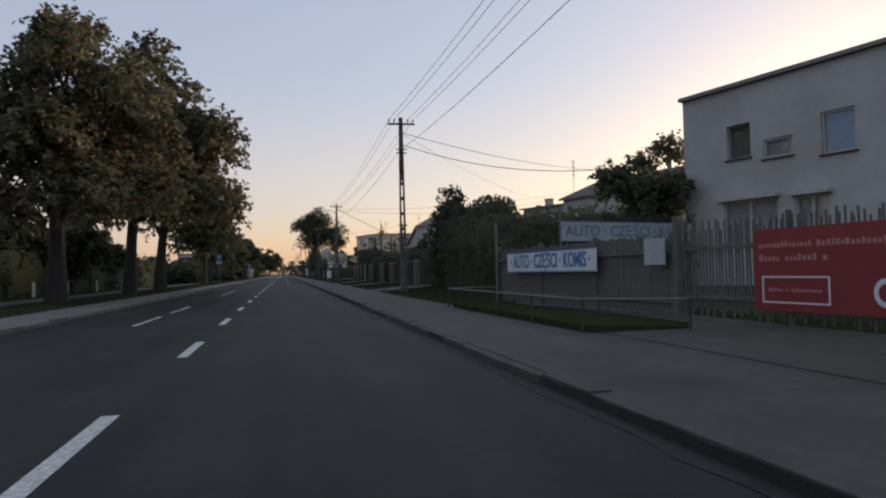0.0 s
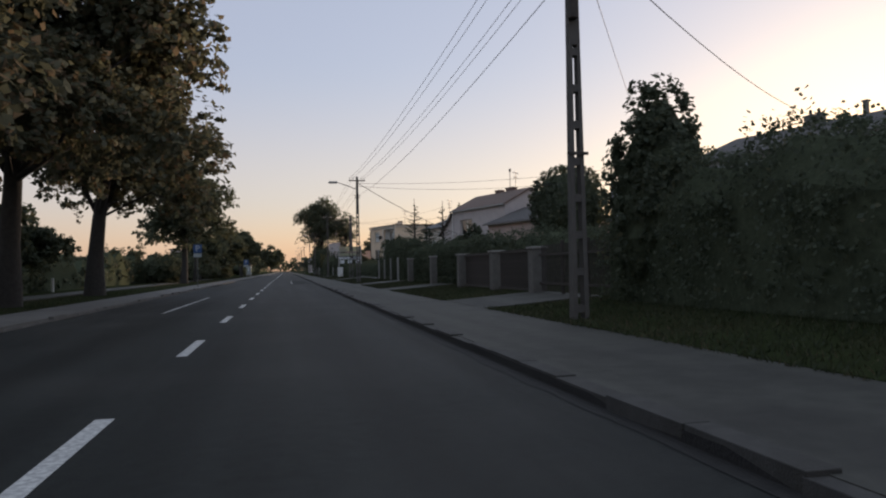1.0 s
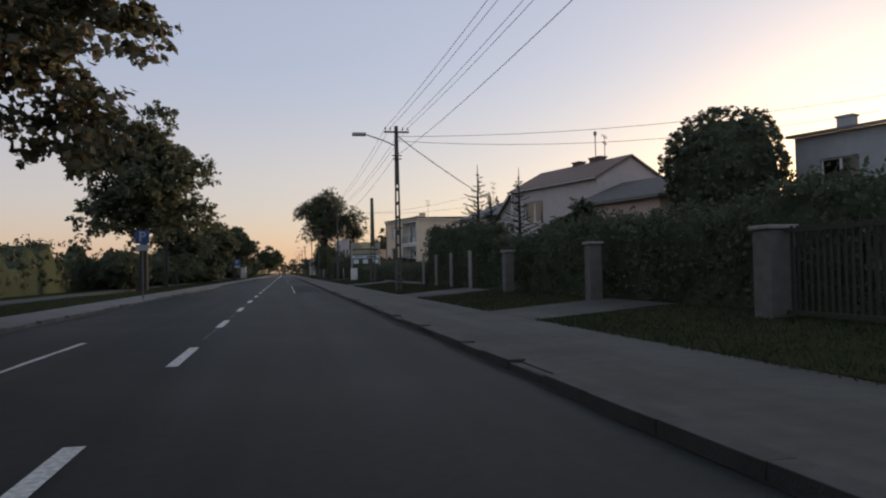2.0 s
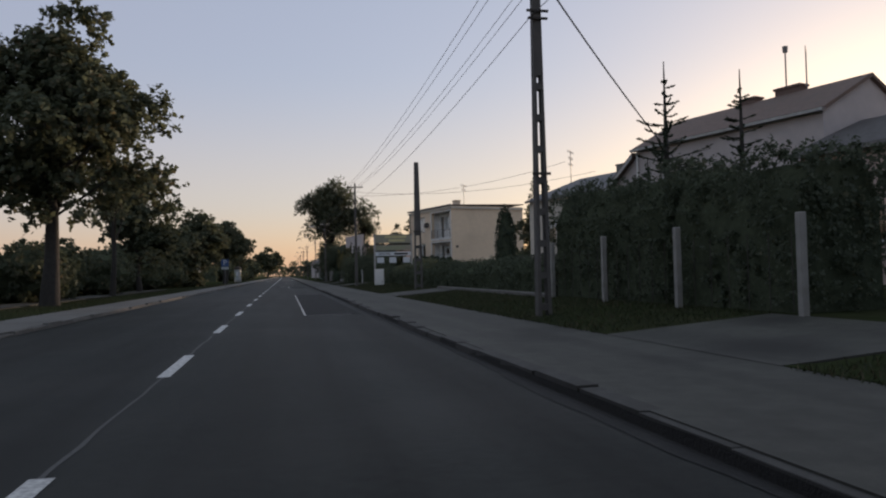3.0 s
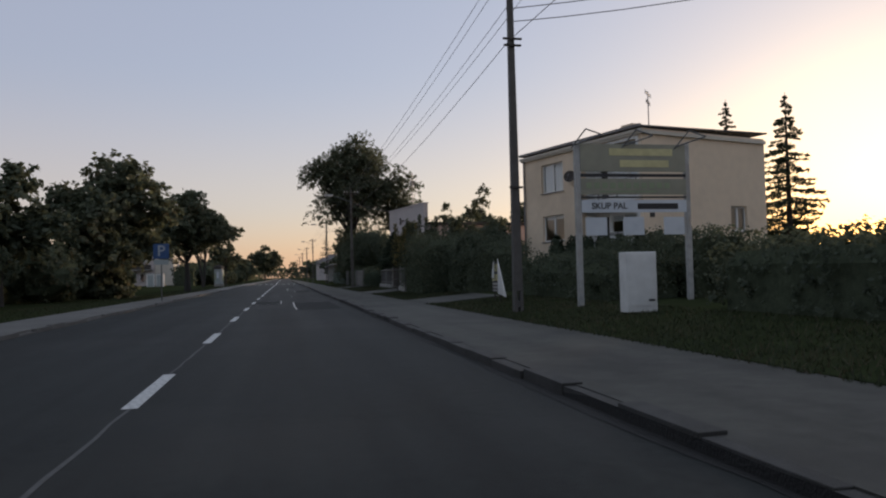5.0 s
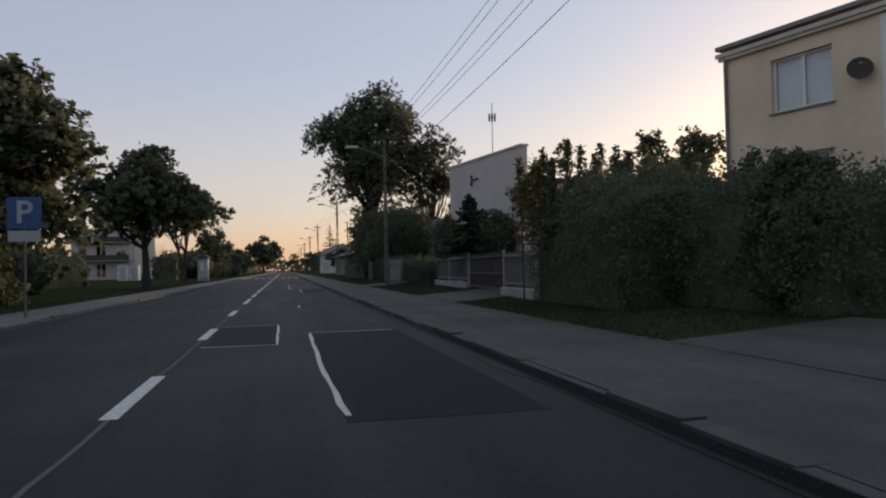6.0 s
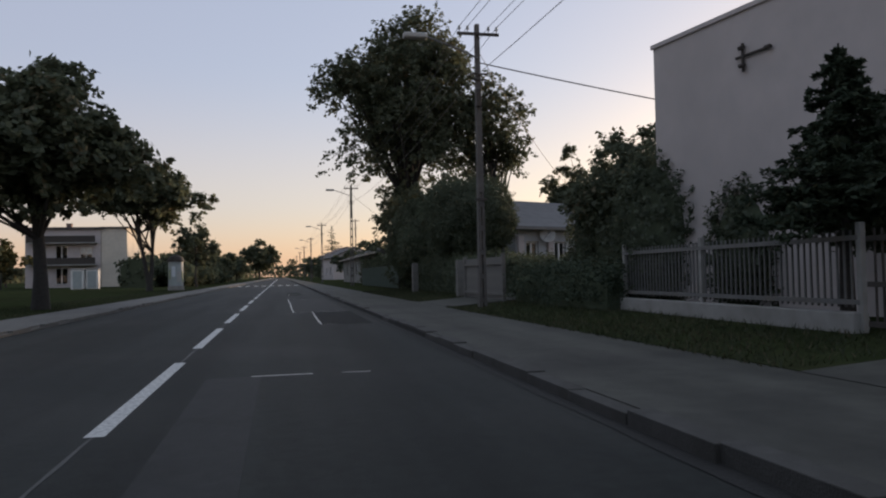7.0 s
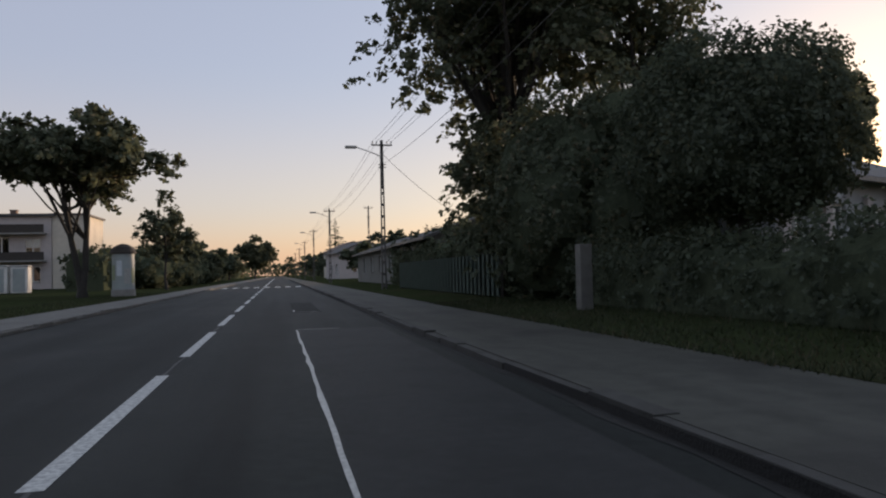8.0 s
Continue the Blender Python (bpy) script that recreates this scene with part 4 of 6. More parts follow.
box(bm, -0.12, 0.0, -0.12, 9.22, 6.98, 7.14), box(bm, -0.18, -0.12, -0.18, 9.28, 7.08, 7.2), box(bm, 0.0, 8.0, -0.12, 0.0, 6.98, 7.14)
part("cornice", bm, CREAM_WALL, E)
window(E, "y", 0, *op[0], bars=1, blind=1.0)
window(E, "y", 0, *op[1], bars=1, blind=0.15)
window(E, "x", 0, 5.5, 6.6, 2.7, 3.9, bars=1)
bm = bmesh.new()
box(bm, 0.35, 0.62, -0.03, -0.004, 3.3, 3.5)
part("number_plate", bm, SIGN_BLACK, E)
for z0, z1 in ((4.3, 6.82), (1.9, 3.9)):
    bm = bmesh.new()
    inner = [(3.3, 4.0, z0 + 0.12, z1 - 0.25), (0.6, 3.2, z0 + 0.85, z1 - 0.25)]
    wall_panel(bm, "y", 0.9, 0.2, 0.3, 4.3, z0 - 0.1, z1 + 0.1, inner)
    for name, x0, x1, y0, y1, za, zb in (("side_wall", 0.3, 0.9, 4.26, 4.4, z0 - 0.1, z1 + 0.1), ("side_wall", 0.3, 0.9, 0.2, 0.33, z0 - 0.1, z1 + 0.1),
                                         ("soffit", 0.3, 0.9, 0.33, 4.26, z1 + 0.01, z1 + 0.15), ("balcony_slab", -0.1, 0.9, 0.33, 4.26, z0 - 0.18, z0),
                                         ("trim", -0.03, -0.004, 0.2, 0.35, z0 - 0.18, z1 + 0.12), ("trim", -0.03, -0.004, 4.22, 4.38, z0 - 0.18, z1 + 0.12),
                                         ("trim", -0.03, -0.004, 0.35, 4.22, z1, z1 + 0.12)):
        piece = bmesh.new()
        box(piece, x0, x1, y0, y1, za, zb)
        part(name, piece, WHITE, E)
    log = part("loggia", bm, WHITE, E, "pale recessed balcony with a whitewashed surround")
    window(log, "y", 0.9, *inner[0], bars=0, sill=False, inset=0.05)
    window(log, "y", 0.9, *inner[1], bars=1 if z0 > 4 else 2, blind=1.0 if z0 > 4 else 0.35, inset=0.05)
    for k in range(6):
        bm = bmesh.new()
        box(bm, -0.055, -0.03, 0.36, 4.22, z0 + 0.16 + 0.13 * k, z0 + 0.183 + 0.13 * k)
        part("rail", bm, STEEL, log)
    for k in range(4):
        bm = bmesh.new()
        box(bm, -0.07, -0.017, 0.36 + 1.27 * k, 0.4 + 1.27 * k, z0, z0 + 0.85)
        part("railing_post", bm, STEEL, log)
dish(E, 0, 4.98, 5.6, (-0.8, -0.6, 0.25), 0.3, RUST)
chimney(E, 2.2, 3.0, 7.4, 8.0, 0.5, 0.7, 0, PEACH_WALL)
chimney(E, 3.2, 6.2, 7.4, 7.9, 0.5, 0.6, 0, PEACH_WALL)
aerial(E, 2.6, 2.2, 7.4, 9.6, 2)
bm = bmesh.new()
tube(bm, (-0.08, 9.0, 0.3), (-0.08, 9.0, 7.2), 0.05, None, 8)
part("downpipe", bm, STEEL, E)

# pale building with a tall front parapet
op = [(1.25, 2.95, 0.2, 2.55)]
F = house("parapet_building", "pale pink building with a tall blank parapet front", (8.7, 138.5), 11, 6.4, 7.4, 0.2, 4.1, PINK_WALL, (), op)
bm = bmesh.new()
box(bm, -0.26, -0.003, 0.0, 6.4, 0.2, 5.34)
box(bm, -0.3, 0.04, -0.04, 6.44, 5.34, 5.42)
part("parapet", bm, PALE_WALL, F, "tall pale blank front wall")
roof_flat(F, 6.4, 7.4, 4.1, 0.0, ROOF_FELT, 0.12)
bm = bmesh.new()
box(bm, 0.0, 7.4, -0.1, -0.003, 4.02, 4.2)
part("fascia", bm, RUST, F)
bm = bmesh.new()
box(bm, 1.25, 2.95, 0.15, 0.2, 0.2, 2.55)
gd = part("garage_door", bm, BROWN_WALL, F, "dark brown panelled garage door")
for k in range(9):
    bm = bmesh.new()
    box(bm, 1.27, 2.93, 0.12, 0.147, 0.22 + k * 0.256, 0.22 + k * 0.256 + 0.248, 0.004)
    part("panel", bm, BROWN_WALL, gd)
bm = bmesh.new()
box(bm, 2.0, 2.2, 0.09, 0.12, 1.1, 1.15)
part("handle", bm, STEEL, gd)
bm = bmesh.new()
box(bm, 1.22, 2.92, -0.03, -0.004, 3.34, 3.7)
sb = part("sign_board", bm, PLATE_GREY, F, "dark framed sign board with unreadable pale writing")
for k in range(5):
    bm = bmesh.new()
    box(bm, 1.36 + k * 0.3, 1.56 + k * 0.3, -0.04, -0.032, 3.44, 3.6)
    part("writing", bm, SIGN_WHITE, sb)
bm = bmesh.new()
tube(bm, (0.12, -0.1, 0.2), (0.12, -0.1, 4.05), 0.055, None, 8)
part("downpipe", bm, STEEL, F)
bm = bmesh.new()
box(bm, -0.3, -0.26, 0.32, 0.62, 2.24, 2.44)
part("nameplate", bm, SIGN_BLACK, F)
bm = bmesh.new()
tube(bm, (-0.3, 4.1, 4.3), (-0.3, 4.1, 4.78), 0.028, None, 6), tube(bm, (-0.3, 4.25, 4.56), (-0.3, 3.5, 4.56), 0.025, None, 6)
for yy, z in ((4.1, 4.4), (4.1, 4.7), (3.55, 4.56)):
    tube(bm, (-0.33, yy - 0.05, z), (-0.33, yy + 0.05, z), 0.04, None, 8)
part("wire_bracket", bm, RUST, F)
bm = bmesh.new()
tube(bm, (0.2, 3.1, 4.1), (0.2, 3.1, 7.6), 0.028, 0.018, 6)
for k in range(6):
    th = k * math.tau / 6
    box(bm, 0.2 + 0.13 * math.cos(th) - 0.025, 0.2 + 0.13 * math.cos(th) + 0.025, 3.1 + 0.13 * math.sin(th) - 0.025, 3.1 + 0.13 * math.sin(th) + 0.025, 6.85, 7.15)
    tube(bm, (0.2, 3.1, 7.0), (0.2 + 0.13 * math.cos(th), 3.1 + 0.13 * math.sin(th), 7.0), 0.012, None, 4)
part("mast", bm, STEEL, F)

# low house with a grey sheet roof, its front turned to the oncoming road
op = [(9.65, 10.5, 1.1, 2.5), (7.75, 8.55, 1.1, 2.5), (2.2, 3.6, 1.2, 2.4), (5.3, 6.2, 0.45, 2.5)]
G = house("low_house", "low pale rendered house with a grey sheet-metal roof", (21.3, 170.1), 114, 11.2, 7.0, 0.2, 3.3, GREY_WALL, op, ())
roof_ridged(G, 11.2, 7.0, 3.4, 1.5, 0.45, ROOF_TIN, 2.6, 2.6)
for o in op:
    window(G, "y", 0, *o, bars=1)
for s0, s1 in ((6.5, 6.85), (8.75, 9.1), (10.75, 11.1)):
    bm = bmesh.new()
    box(bm, -0.14, -0.004, s0, s1, 0.2, 2.75)
    part("column", bm, PALE_WALL, G, "pale rendered pilaster")
dish(G, 0, 9.25, 2.75, (-0.9, 0.35, 0.25), 0.42)
for s0, s1, z in ((3.9, 5.2, 2.95), (2.2, 3.6, 2.8)):
    bm = bmesh.new()
    box(bm, -0.9, 0.0, s0, s1, z, z + 0.04)
    part("awning", bm, PALE_METAL, G)

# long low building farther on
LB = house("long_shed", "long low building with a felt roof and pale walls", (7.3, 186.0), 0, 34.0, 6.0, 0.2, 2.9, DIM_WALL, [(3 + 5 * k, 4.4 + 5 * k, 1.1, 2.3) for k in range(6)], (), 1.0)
roof_ridged(LB, 34.0, 6.0, 2.9, 1.0, 0.4, ROOF_FELT)
for k in range(6):
    window(LB, "y", 0, 3 + 5 * k, 4.4 + 5 * k, 1.1, 2.3, bars=1)
for k, (x, y, L, D, h, mm) in enumerate(((9, 262, 12, 8, 4.4, PALE_WALL), (10, 290, 10, 8, 5.5, CREAM_WALL), (-22, 300, 12, 9, 5.0, GREY_WALL), (14, 345, 12, 9, 5.2, PINK_WALL))):
    hs = house("house", "distant rendered house beside the road", (x, y), 6, L, D, 0.2, h, mm, [(2, 3.5, 1.2, 2.5), (6, 7.5, 1.2, 2.5)], [(2, 3.4, 1.2, 2.5)], 1.7)
    roof_ridged(hs, L, D, h, 1.7, 0.4, ROOF_RED if k % 2 else ROOF_FELT)
    window(hs, "y", 0, 2, 3.5, 1.2, 2.5), window(hs, "y", 0, 6, 7.5, 1.2, 2.5), window(hs, "x", 0, 2, 3.4, 1.2, 2.5)

# flat-roofed house with balconies across the road
op = [(1.0, 2.2, 0.9, 2.4), (3.4, 4.8, 0.6, 2.6), (6.2, 7.6, 0.9, 2.4), (1.0, 2.2, 3.7, 5.2), (3.4, 4.8, 3.4, 5.4), (6.2, 7.6, 3.7, 5.2)]
B = house("balcony_house", "pale two-storey flat-roofed house with long dark balconies", (-30.5, 230.5), 0, 9.0, 8.6, 0.2, 7.4, PALE_WALL, (), op)
roof_flat(B, 9.0, 8.6, 7.4, 0.35, ROOF_FELT, 0.25)
for k, o in enumerate(op):
    window(B, "x", 0, *o, bars=1, blind=0.6 if k in (0, 5) else 0)
for z in (2.9, 5.6):
    bm = bmesh.new()
    box(bm, 0.4, 8.2, -1.1, -0.003, z, z + 0.14)
    bl = part("balcony", bm, PLINTH, B)
    bm = bmesh.new()
    box(bm, 0.4, 8.2, -1.1, -1.05, z + 0.14, z + 0.95)
    part("railing", bm, RUST, bl)
chimney(B, 4.0, 4.0, 7.6, 8.3, 0.6, 0.6, 0)
B2 = house("brown_annex", "brownish rendered annex with a flat roof", (-21.85, 230.6), 0, 8.0, 3.0, 0.2, 7.5, CREAM_WALL, [(2.0, 3.2, 1.0, 2.4), (2.0, 3.2, 3.8, 5.2)], ())
roof_flat(B2, 8.0, 3.0, 7.5, 0.2, ROOF_FELT, 0.2)
window(B2, "y", 0, 2.0, 3.2, 1.0, 2.4), window(B2, "y", 0, 2.0, 3.2, 3.8, 5.2)


# ---- poles and wires ----
def lattice_pole(x, y, top, arm=True, lamp=0, box_on=False, solid=2.6, turn=0.0, label="concrete ladder pole with a steel crossarm and insulators", wide=1.0):
    """A concrete ladder pole: two tapering legs with rungs below, solid above."""
    base = gz(x)
    H = top - base
    ob = thing("utility_pole", label, "utility pole", pose(x, y, base, 0, 0, turn), "poles along the road")
    w = lambda z: (0.14 - 0.068 * z / H) * wide
    bm = bmesh.new()
    cut = H - solid
    for s in (-1, 1):
        a, b = w(0), w(cut)
        lo = [bm.verts.new(p) for p in ((s * a, -0.1, -0.05), (s * a, 0.1, -0.05), (s * (a - 0.075), 0.1, -0.05), (s * (a - 0.075), -0.1, -0.05))]
        hi = [bm.verts.new(p) for p in ((s * b, -0.08, cut), (s * b, 0.08, cut), (s * (b - 0.055), 0.08, cut), (s * (b - 0.055), -0.08, cut))]
        for k in range(4):
            bm.faces.new((lo[k], lo[(k + 1) % 4], hi[(k + 1) % 4], hi[k]))
        bm.faces.new(lo), bm.faces.new(hi)
    z = 0.1
    while z < cut:
        box(bm, -w(z) + 0.05, w(z) - 0.05, -0.08, 0.08, z, z + 0.13)
        z += 0.62
    a, b = w(cut), w(H)
    lo = [bm.verts.new((sx * a, sy * 0.085, cut - 0.01)) for sx, sy in ((-1, -1), (1, -1), (1, 1), (-1, 1))]
    hi = [bm.verts.new((sx * b, sy * 0.075, H)) for sx, sy in ((-1, -1), (1, -1), (1, 1), (-1, 1))]
    for k in range(4):
        bm.faces.new((lo[k], lo[(k + 1) % 4], hi[(k + 1) % 4], hi[k]))
    bm.faces.new(lo[::-1]), bm.faces.new(hi)
    part("shaft", bm, CONCRETE, ob)
    if arm:
        bm = bmesh.new()
        box(bm, -0.56, 0.56, -0.15, -0.09, H - 0.32, H - 0.25)
        ca = part("crossarm", bm, RUST, ob)
        for xx in (-0.5, -0.28, 0.28, 0.5):
            bm = bmesh.new()
            tube(bm, (xx, -0.12, H - 0.25), (xx, -0.12, H - 0.14), 0.012, None, 6)
            tube(bm, (xx, -0.12, H - 0.17), (xx, -0.12, H - 0.08), 0.045, 0.03, 8)
            part("insulator", bm, PALE_METAL, ca)
        for zz, ll in ((H - 1.35, 0.22), (H - 1.5, 0.2)):
            bm = bmesh.new()
            box(bm, -ll, ll, -0.14, -0.09, zz, zz + 0.04)
            part("bracket", bm, RUST, ob)
    bm = bmesh.new()
    box(bm, -w(2.7) - 0.07, w(2.7) + 0.07, -0.12, -0.085, 2.75, 2.8)
    part("clamp", bm, RUST, ob)
    if box_on:
        bm = bmesh.new()
        box(bm, -w(5) - 0.03, 0.02, -0.24, -0.09, H - 2.2, H - 1.75, 0.01)
        part("fuse_box", bm, RUST, ob)
    if lamp:
        bm = bmesh.new()
        zt = H - 0.62
        tube(bm, (0.0, -0.1, zt - 0.3), (-0.55, -0.1, zt - 0.06), 0.025, None, 7), tube(bm, (-0.55, -0.1, zt - 0.06), (-lamp, -0.1, zt + 0.2), 0.025, None, 7)
        arm_ob = part("lamp_arm", bm, STEEL, ob)
        bm = bmesh.new()
        vs = box(bm, -lamp - 0.62, -lamp, -0.22, 0.02, zt + 0.14, zt + 0.28, 0.03)
        part("lamp_head", bm, PALE_METAL, arm_ob)
    return ob


POLES = [(4.9, -9.0, 7.4), (4.86, 30.9, 7.35), (4.97, 70.35, 7.45), (5.12, 110.15, 7.6), (5.07, 150.0, 7.5), (5.5, 190.0, 8.15), (5.15, 226.4, 7.7), (5.2, 262, 7.7), (5.2, 300, 7.7), (5.2, 338, 7.7), (5.2, 380, 7.7)]
for k, (x, y, t) in enumerate(POLES):
    lattice_pole(x, y, t, lamp=1.35 if k in (2, 4, 5, 6, 7, 8) else 0, box_on=k in (1, 4), solid=7.0 if k == 3 else 4.4 if k == 4 else 2.6, wide=0.72 if k in (3, 4) else 1.0)
lattice_pole(6.33, 91.6, 6.35, arm=False, solid=3.4, label="bare concrete ladder pole without wires", wide=1.4)
lattice_pole(10.9, 241.0, 9.3)


def cable(points, sag, r, label, name="wire"):
    """A hanging wire through the points."""
    cu = bpy.data.curves.new(name, "CURVE")
    cu.dimensions, cu.bevel_depth, cu.bevel_resolution = "3D", r, 1
    out = []
    for p, q in zip(points, points[1:]):
        p, q = Vector(p), Vector(q)
        for k in range(13):
            u = k / 12
            v = p.lerp(q, u)
            v.z -= sag * 4 * u * (1 - u)
            out.append(v)
    sp = cu.splines.new("POLY")
    sp.points.add(len(out) - 1)
    for s, v in zip(sp.points, out):
        s.co = (*v, 1)
    cu.materials.append(WIRE)
    dg = bpy.context.evaluated_depsgraph_get()
    tmp = bpy.data.objects.new(name, cu)
    me = bpy.data.meshes.new_from_object(tmp, depsgraph=dg)
    bpy.data.objects.remove(tmp)
    return tagged(new(name, me), label, "wire", "overhead wires")


for xx in (-0.5, -0.28, 0.28, 0.5):
    cable([(x + xx, y - 0.12, t - 0.1) for x, y, t in POLES], 0.45, 0.0075, "thin overhead wire strung from pole to pole")
cable([(x - 0.1, y - 0.1, t - 1.4) for x, y, t in POLES], 0.5, 0.008, "lower overhead wire strung from pole to pole")
for p, q, sag, r in (((4.95, 30.85, 6.7), (26.3, 51.2, 8.2), 0.6, 0.012), ((4.95, 30.85, 6.2), (17.6, 22.0, 6.0), 1.5, 0.015), ((4.95, 30.85, 6.65), (22.6, 60.5, 6.6), 0.5, 0.007),
                     ((5.05, 70.4, 7.0), (16.5, 82.3, 3.4), 0.35, 0.02), ((5.0, 70.4, 7.0), (24.0, 60.0, 7.4), 0.5, 0.01), ((5.0, 70.4, 6.8), (23.0, 62.5, 6.9), 0.6, 0.01),
                     ((5.05, 110.2, 7.0), (17.6, 96.0, 6.6), 0.6, 0.01), ((5.05, 110.2, 6.7), (18.0, 101.5, 8.0), 0.6, 0.01), ((5.1, 150.0, 6.5), (16.2, 147.2, 4.0), 0.1, 0.016),
                     ((5.1, 150.0, 6.8), (13.5, 163.0, 4.2), 0.4, 0.01), ((5.55, 190.0, 7.4), (12.5, 196.0, 3.9), 0.4, 0.012)):
    cable([p, q], sag, r, "service cable from the pole to a house")


# ---- fences, gates and signs ----
def lettering(text, size, m, mat, parent, name="lettering", squeeze=1.0):
    """Words in the built-in font, each letter a thin solid mesh."""
    cu = bpy.data.curves.new(name, "FONT")
    cu.body, cu.size, cu.extrude, cu.align_x, cu.align_y, cu.offset = text, size, 0.004, "CENTER", "CENTER", size * 0.016
    tmp = bpy.data.objects.new(name, cu)
    me = bpy.data.meshes.new_from_object(tmp, depsgraph=bpy.context.evaluated_depsgraph_get())
    bpy.data.objects.remove(tmp)
    me.materials.clear()
    me.materials.append(mat)
    me.transform(m @ Matrix.Diagonal((squeeze, 1, 1, 1)))
    # one mesh for each letter: pieces that overlap along the line belong together
    bm = bmesh.new()
    bm.from_mesh(me)
    along = m.to_3x3() @ Vector((1, 0, 0))
    seen, spans = set(), []
    for v in bm.verts:
        if v in seen:
            continue
        stack, piece = [v], []
        seen.add(v)
        while stack:
            u = stack.pop()
            piece.append(u)
            for e in u.link_edges:
                w = e.other_vert(u)
                if w not in seen:
                    seen.add(w)
                    stack.append(w)
        s = [p.co.dot(along) for p in piece]
        spans.append([min(s), max(s), piece])
    spans.sort(key=lambda q: q[0])
    letters = []
    for lo, hi, piece in spans:
        if letters and lo < letters[-1][1] - 0.02 * size:
            letters[-1][1] = max(hi, letters[-1][1])
            letters[-1][2] += piece
        else:
            letters.append([lo, hi, piece])
    for lo, hi, piece in letters:
        keep = set(piece)
        index = {p: k for k, p in enumerate(piece)}
        faces = [[index[p] for p in f.verts] for f in bm.faces if f.verts[0] in keep]
        o = new("letter", mesh_of("letter", [tuple(p.co) for p in piece], faces, mat))
        o.parent = parent
    bm.free()


def picket_mesh(name, w, d, h, mat, pointed=True):
    bm = bmesh.new()
    if pointed:
        prism_x(bm, [(-w / 2, 0), (w / 2, 0), (w / 2, h - w * 0.8), (0, h), (-w / 2, h - w * 0.8)], -d / 2, d / 2)
    else:
        box(bm, -w / 2, w / 2, -d / 2, d / 2, 0, h)
    return finish(name, bm, mat)


def fence(name, label, p, q, h, gap, mat, base=0.0, w=0.06, d=0.02, posts=(), plinth=0.0, rails=(0.25, 0.8), pointed=False, post_w=0.1, jag=0.0, seed=1, post_mat=None, category="fence", low=0.05):
    """Pickets, rails, posts and a low wall from p to q on the plan."""
    rng = random.Random(seed)
    (x0, y0), (x1, y1) = p, q
    L = math.hypot(x1 - x0, y1 - y0)
    ob = thing(name, label, category, pose(x0, y0, gz((x0 + x1) / 2) + base, 0, 0, math.degrees(math.atan2(y1 - y0, x1 - x0))))
    if plinth:
        bm = bmesh.new()
        box(bm, 0, L, -0.11, 0.11, -0.2, plinth, 0.012)
        part("plinth", bm, PLINTH, ob)
    for r in rails:
        bm = bmesh.new()
        z = plinth + r * (h - plinth)
        box(bm, 0, L, -0.025, 0.025, z - 0.03, z + 0.03)
        part("rail", bm, mat, ob)
    me = picket_mesh("picket", w, d, h - plinth - low, mat, pointed)
    n = int(L / gap)
    for k in range(n):
        o = new("picket", me)
        o.parent = ob
        o.matrix_local = pose((k + 0.5) * L / n, -0.04, plinth + low + rng.uniform(-jag, jag), rng.uniform(-1, 1) * jag * 8, rng.uniform(-1, 1) * jag * 12, 0)
    for s in posts:
        bm = bmesh.new()
        box(bm, s * L - post_w / 2, s * L + post_w / 2, -post_w / 2 - 0.02, post_w / 2 - 0.02, -0.2, h + 0.08, 0.008)
        part("post", bm, post_mat or mat, ob)
    return ob


def cast_post(x, y, h, w, label, mat=PLINTH, cap=True, name="fence_post"):
    ob = thing(name, label, "fence post", pose(x, y, gz(x)), "posts along the hedge")
    bm = bmesh.new()
    box(bm, -w / 2, w / 2, -w / 2, w / 2, -0.15, h, 0.012)
    part("shaft", bm, mat, ob)
    if cap:
        bm = bmesh.new()
        box(bm, -w / 2 - 0.04, w / 2 + 0.04, -w / 2 - 0.04, w / 2 + 0.04, h, h + 0.06, 0.01)
        part("cap", bm, PLINTH, ob)
    return ob


# boards, banners and rails by the workshop
fence("board_fence", "weathered grey fence of uneven upright slats", (6.02, 11.5), (5.42, 19.1), 1.3, 0.085, WOOD, 0.0, 0.066, 0.022, (0.0, 0.33, 0.66, 1.0), 0, (0.2, 0.8), False, 0.1, 0.04, 3)
fence("paling_fence", "uneven grey paling fence with pointed tops", (6.75, 2.6), (6.05, 11.2), 1.36, 0.072, WOOD, 0.0, 0.028, 0.016, (0.0, 0.25, 0.5, 0.75, 1.0), 0, (0.22, 0.75), True, 0.06, 0.085, 4)
fence("paling_fence", "uneven grey paling fence with pointed tops", (9.6, -9.0), (6.8, 2.4), 1.3, 0.09, WOOD, 0.0, 0.03, 0.016, (0.0, 0.5), 0, (0.22, 0.75), True, 0.08, 0.07, 5)
cast_post(6.02, 11.35, 1.55, 0.11, "grey wooden gate post at the corner of the fence", WOOD, False)


def board(name, label, p, q, z0, z1, mat, category="sign", thick=0.02, kind_parent=None):
    """A flat upright board between two plan points; its face looks to the road's side. Returns the thing and its face's pose."""
    (x0, y0), (x1, y1) = p, q
    L = math.hypot(x1 - x0, y1 - y0)
    m = pose(x0, y0, 0, 0, 0, math.degrees(math.atan2(y1 - y0, x1 - x0)))
    ob = thing(name, label, category, m)
    bm = bmesh.new()
    box(bm, 0, L, -thick / 2, thick / 2, z0, z1)
    part("panel", bm, mat, ob)
    return ob, L


def bars(ob, rows, mat, face, name="writing"):
    for x0, x1, z0, z1 in rows:
        bm = bmesh.new()
        box(bm, x0, x1, face - 0.004, face, z0, z1)
        part(name, bm, mat, ob)


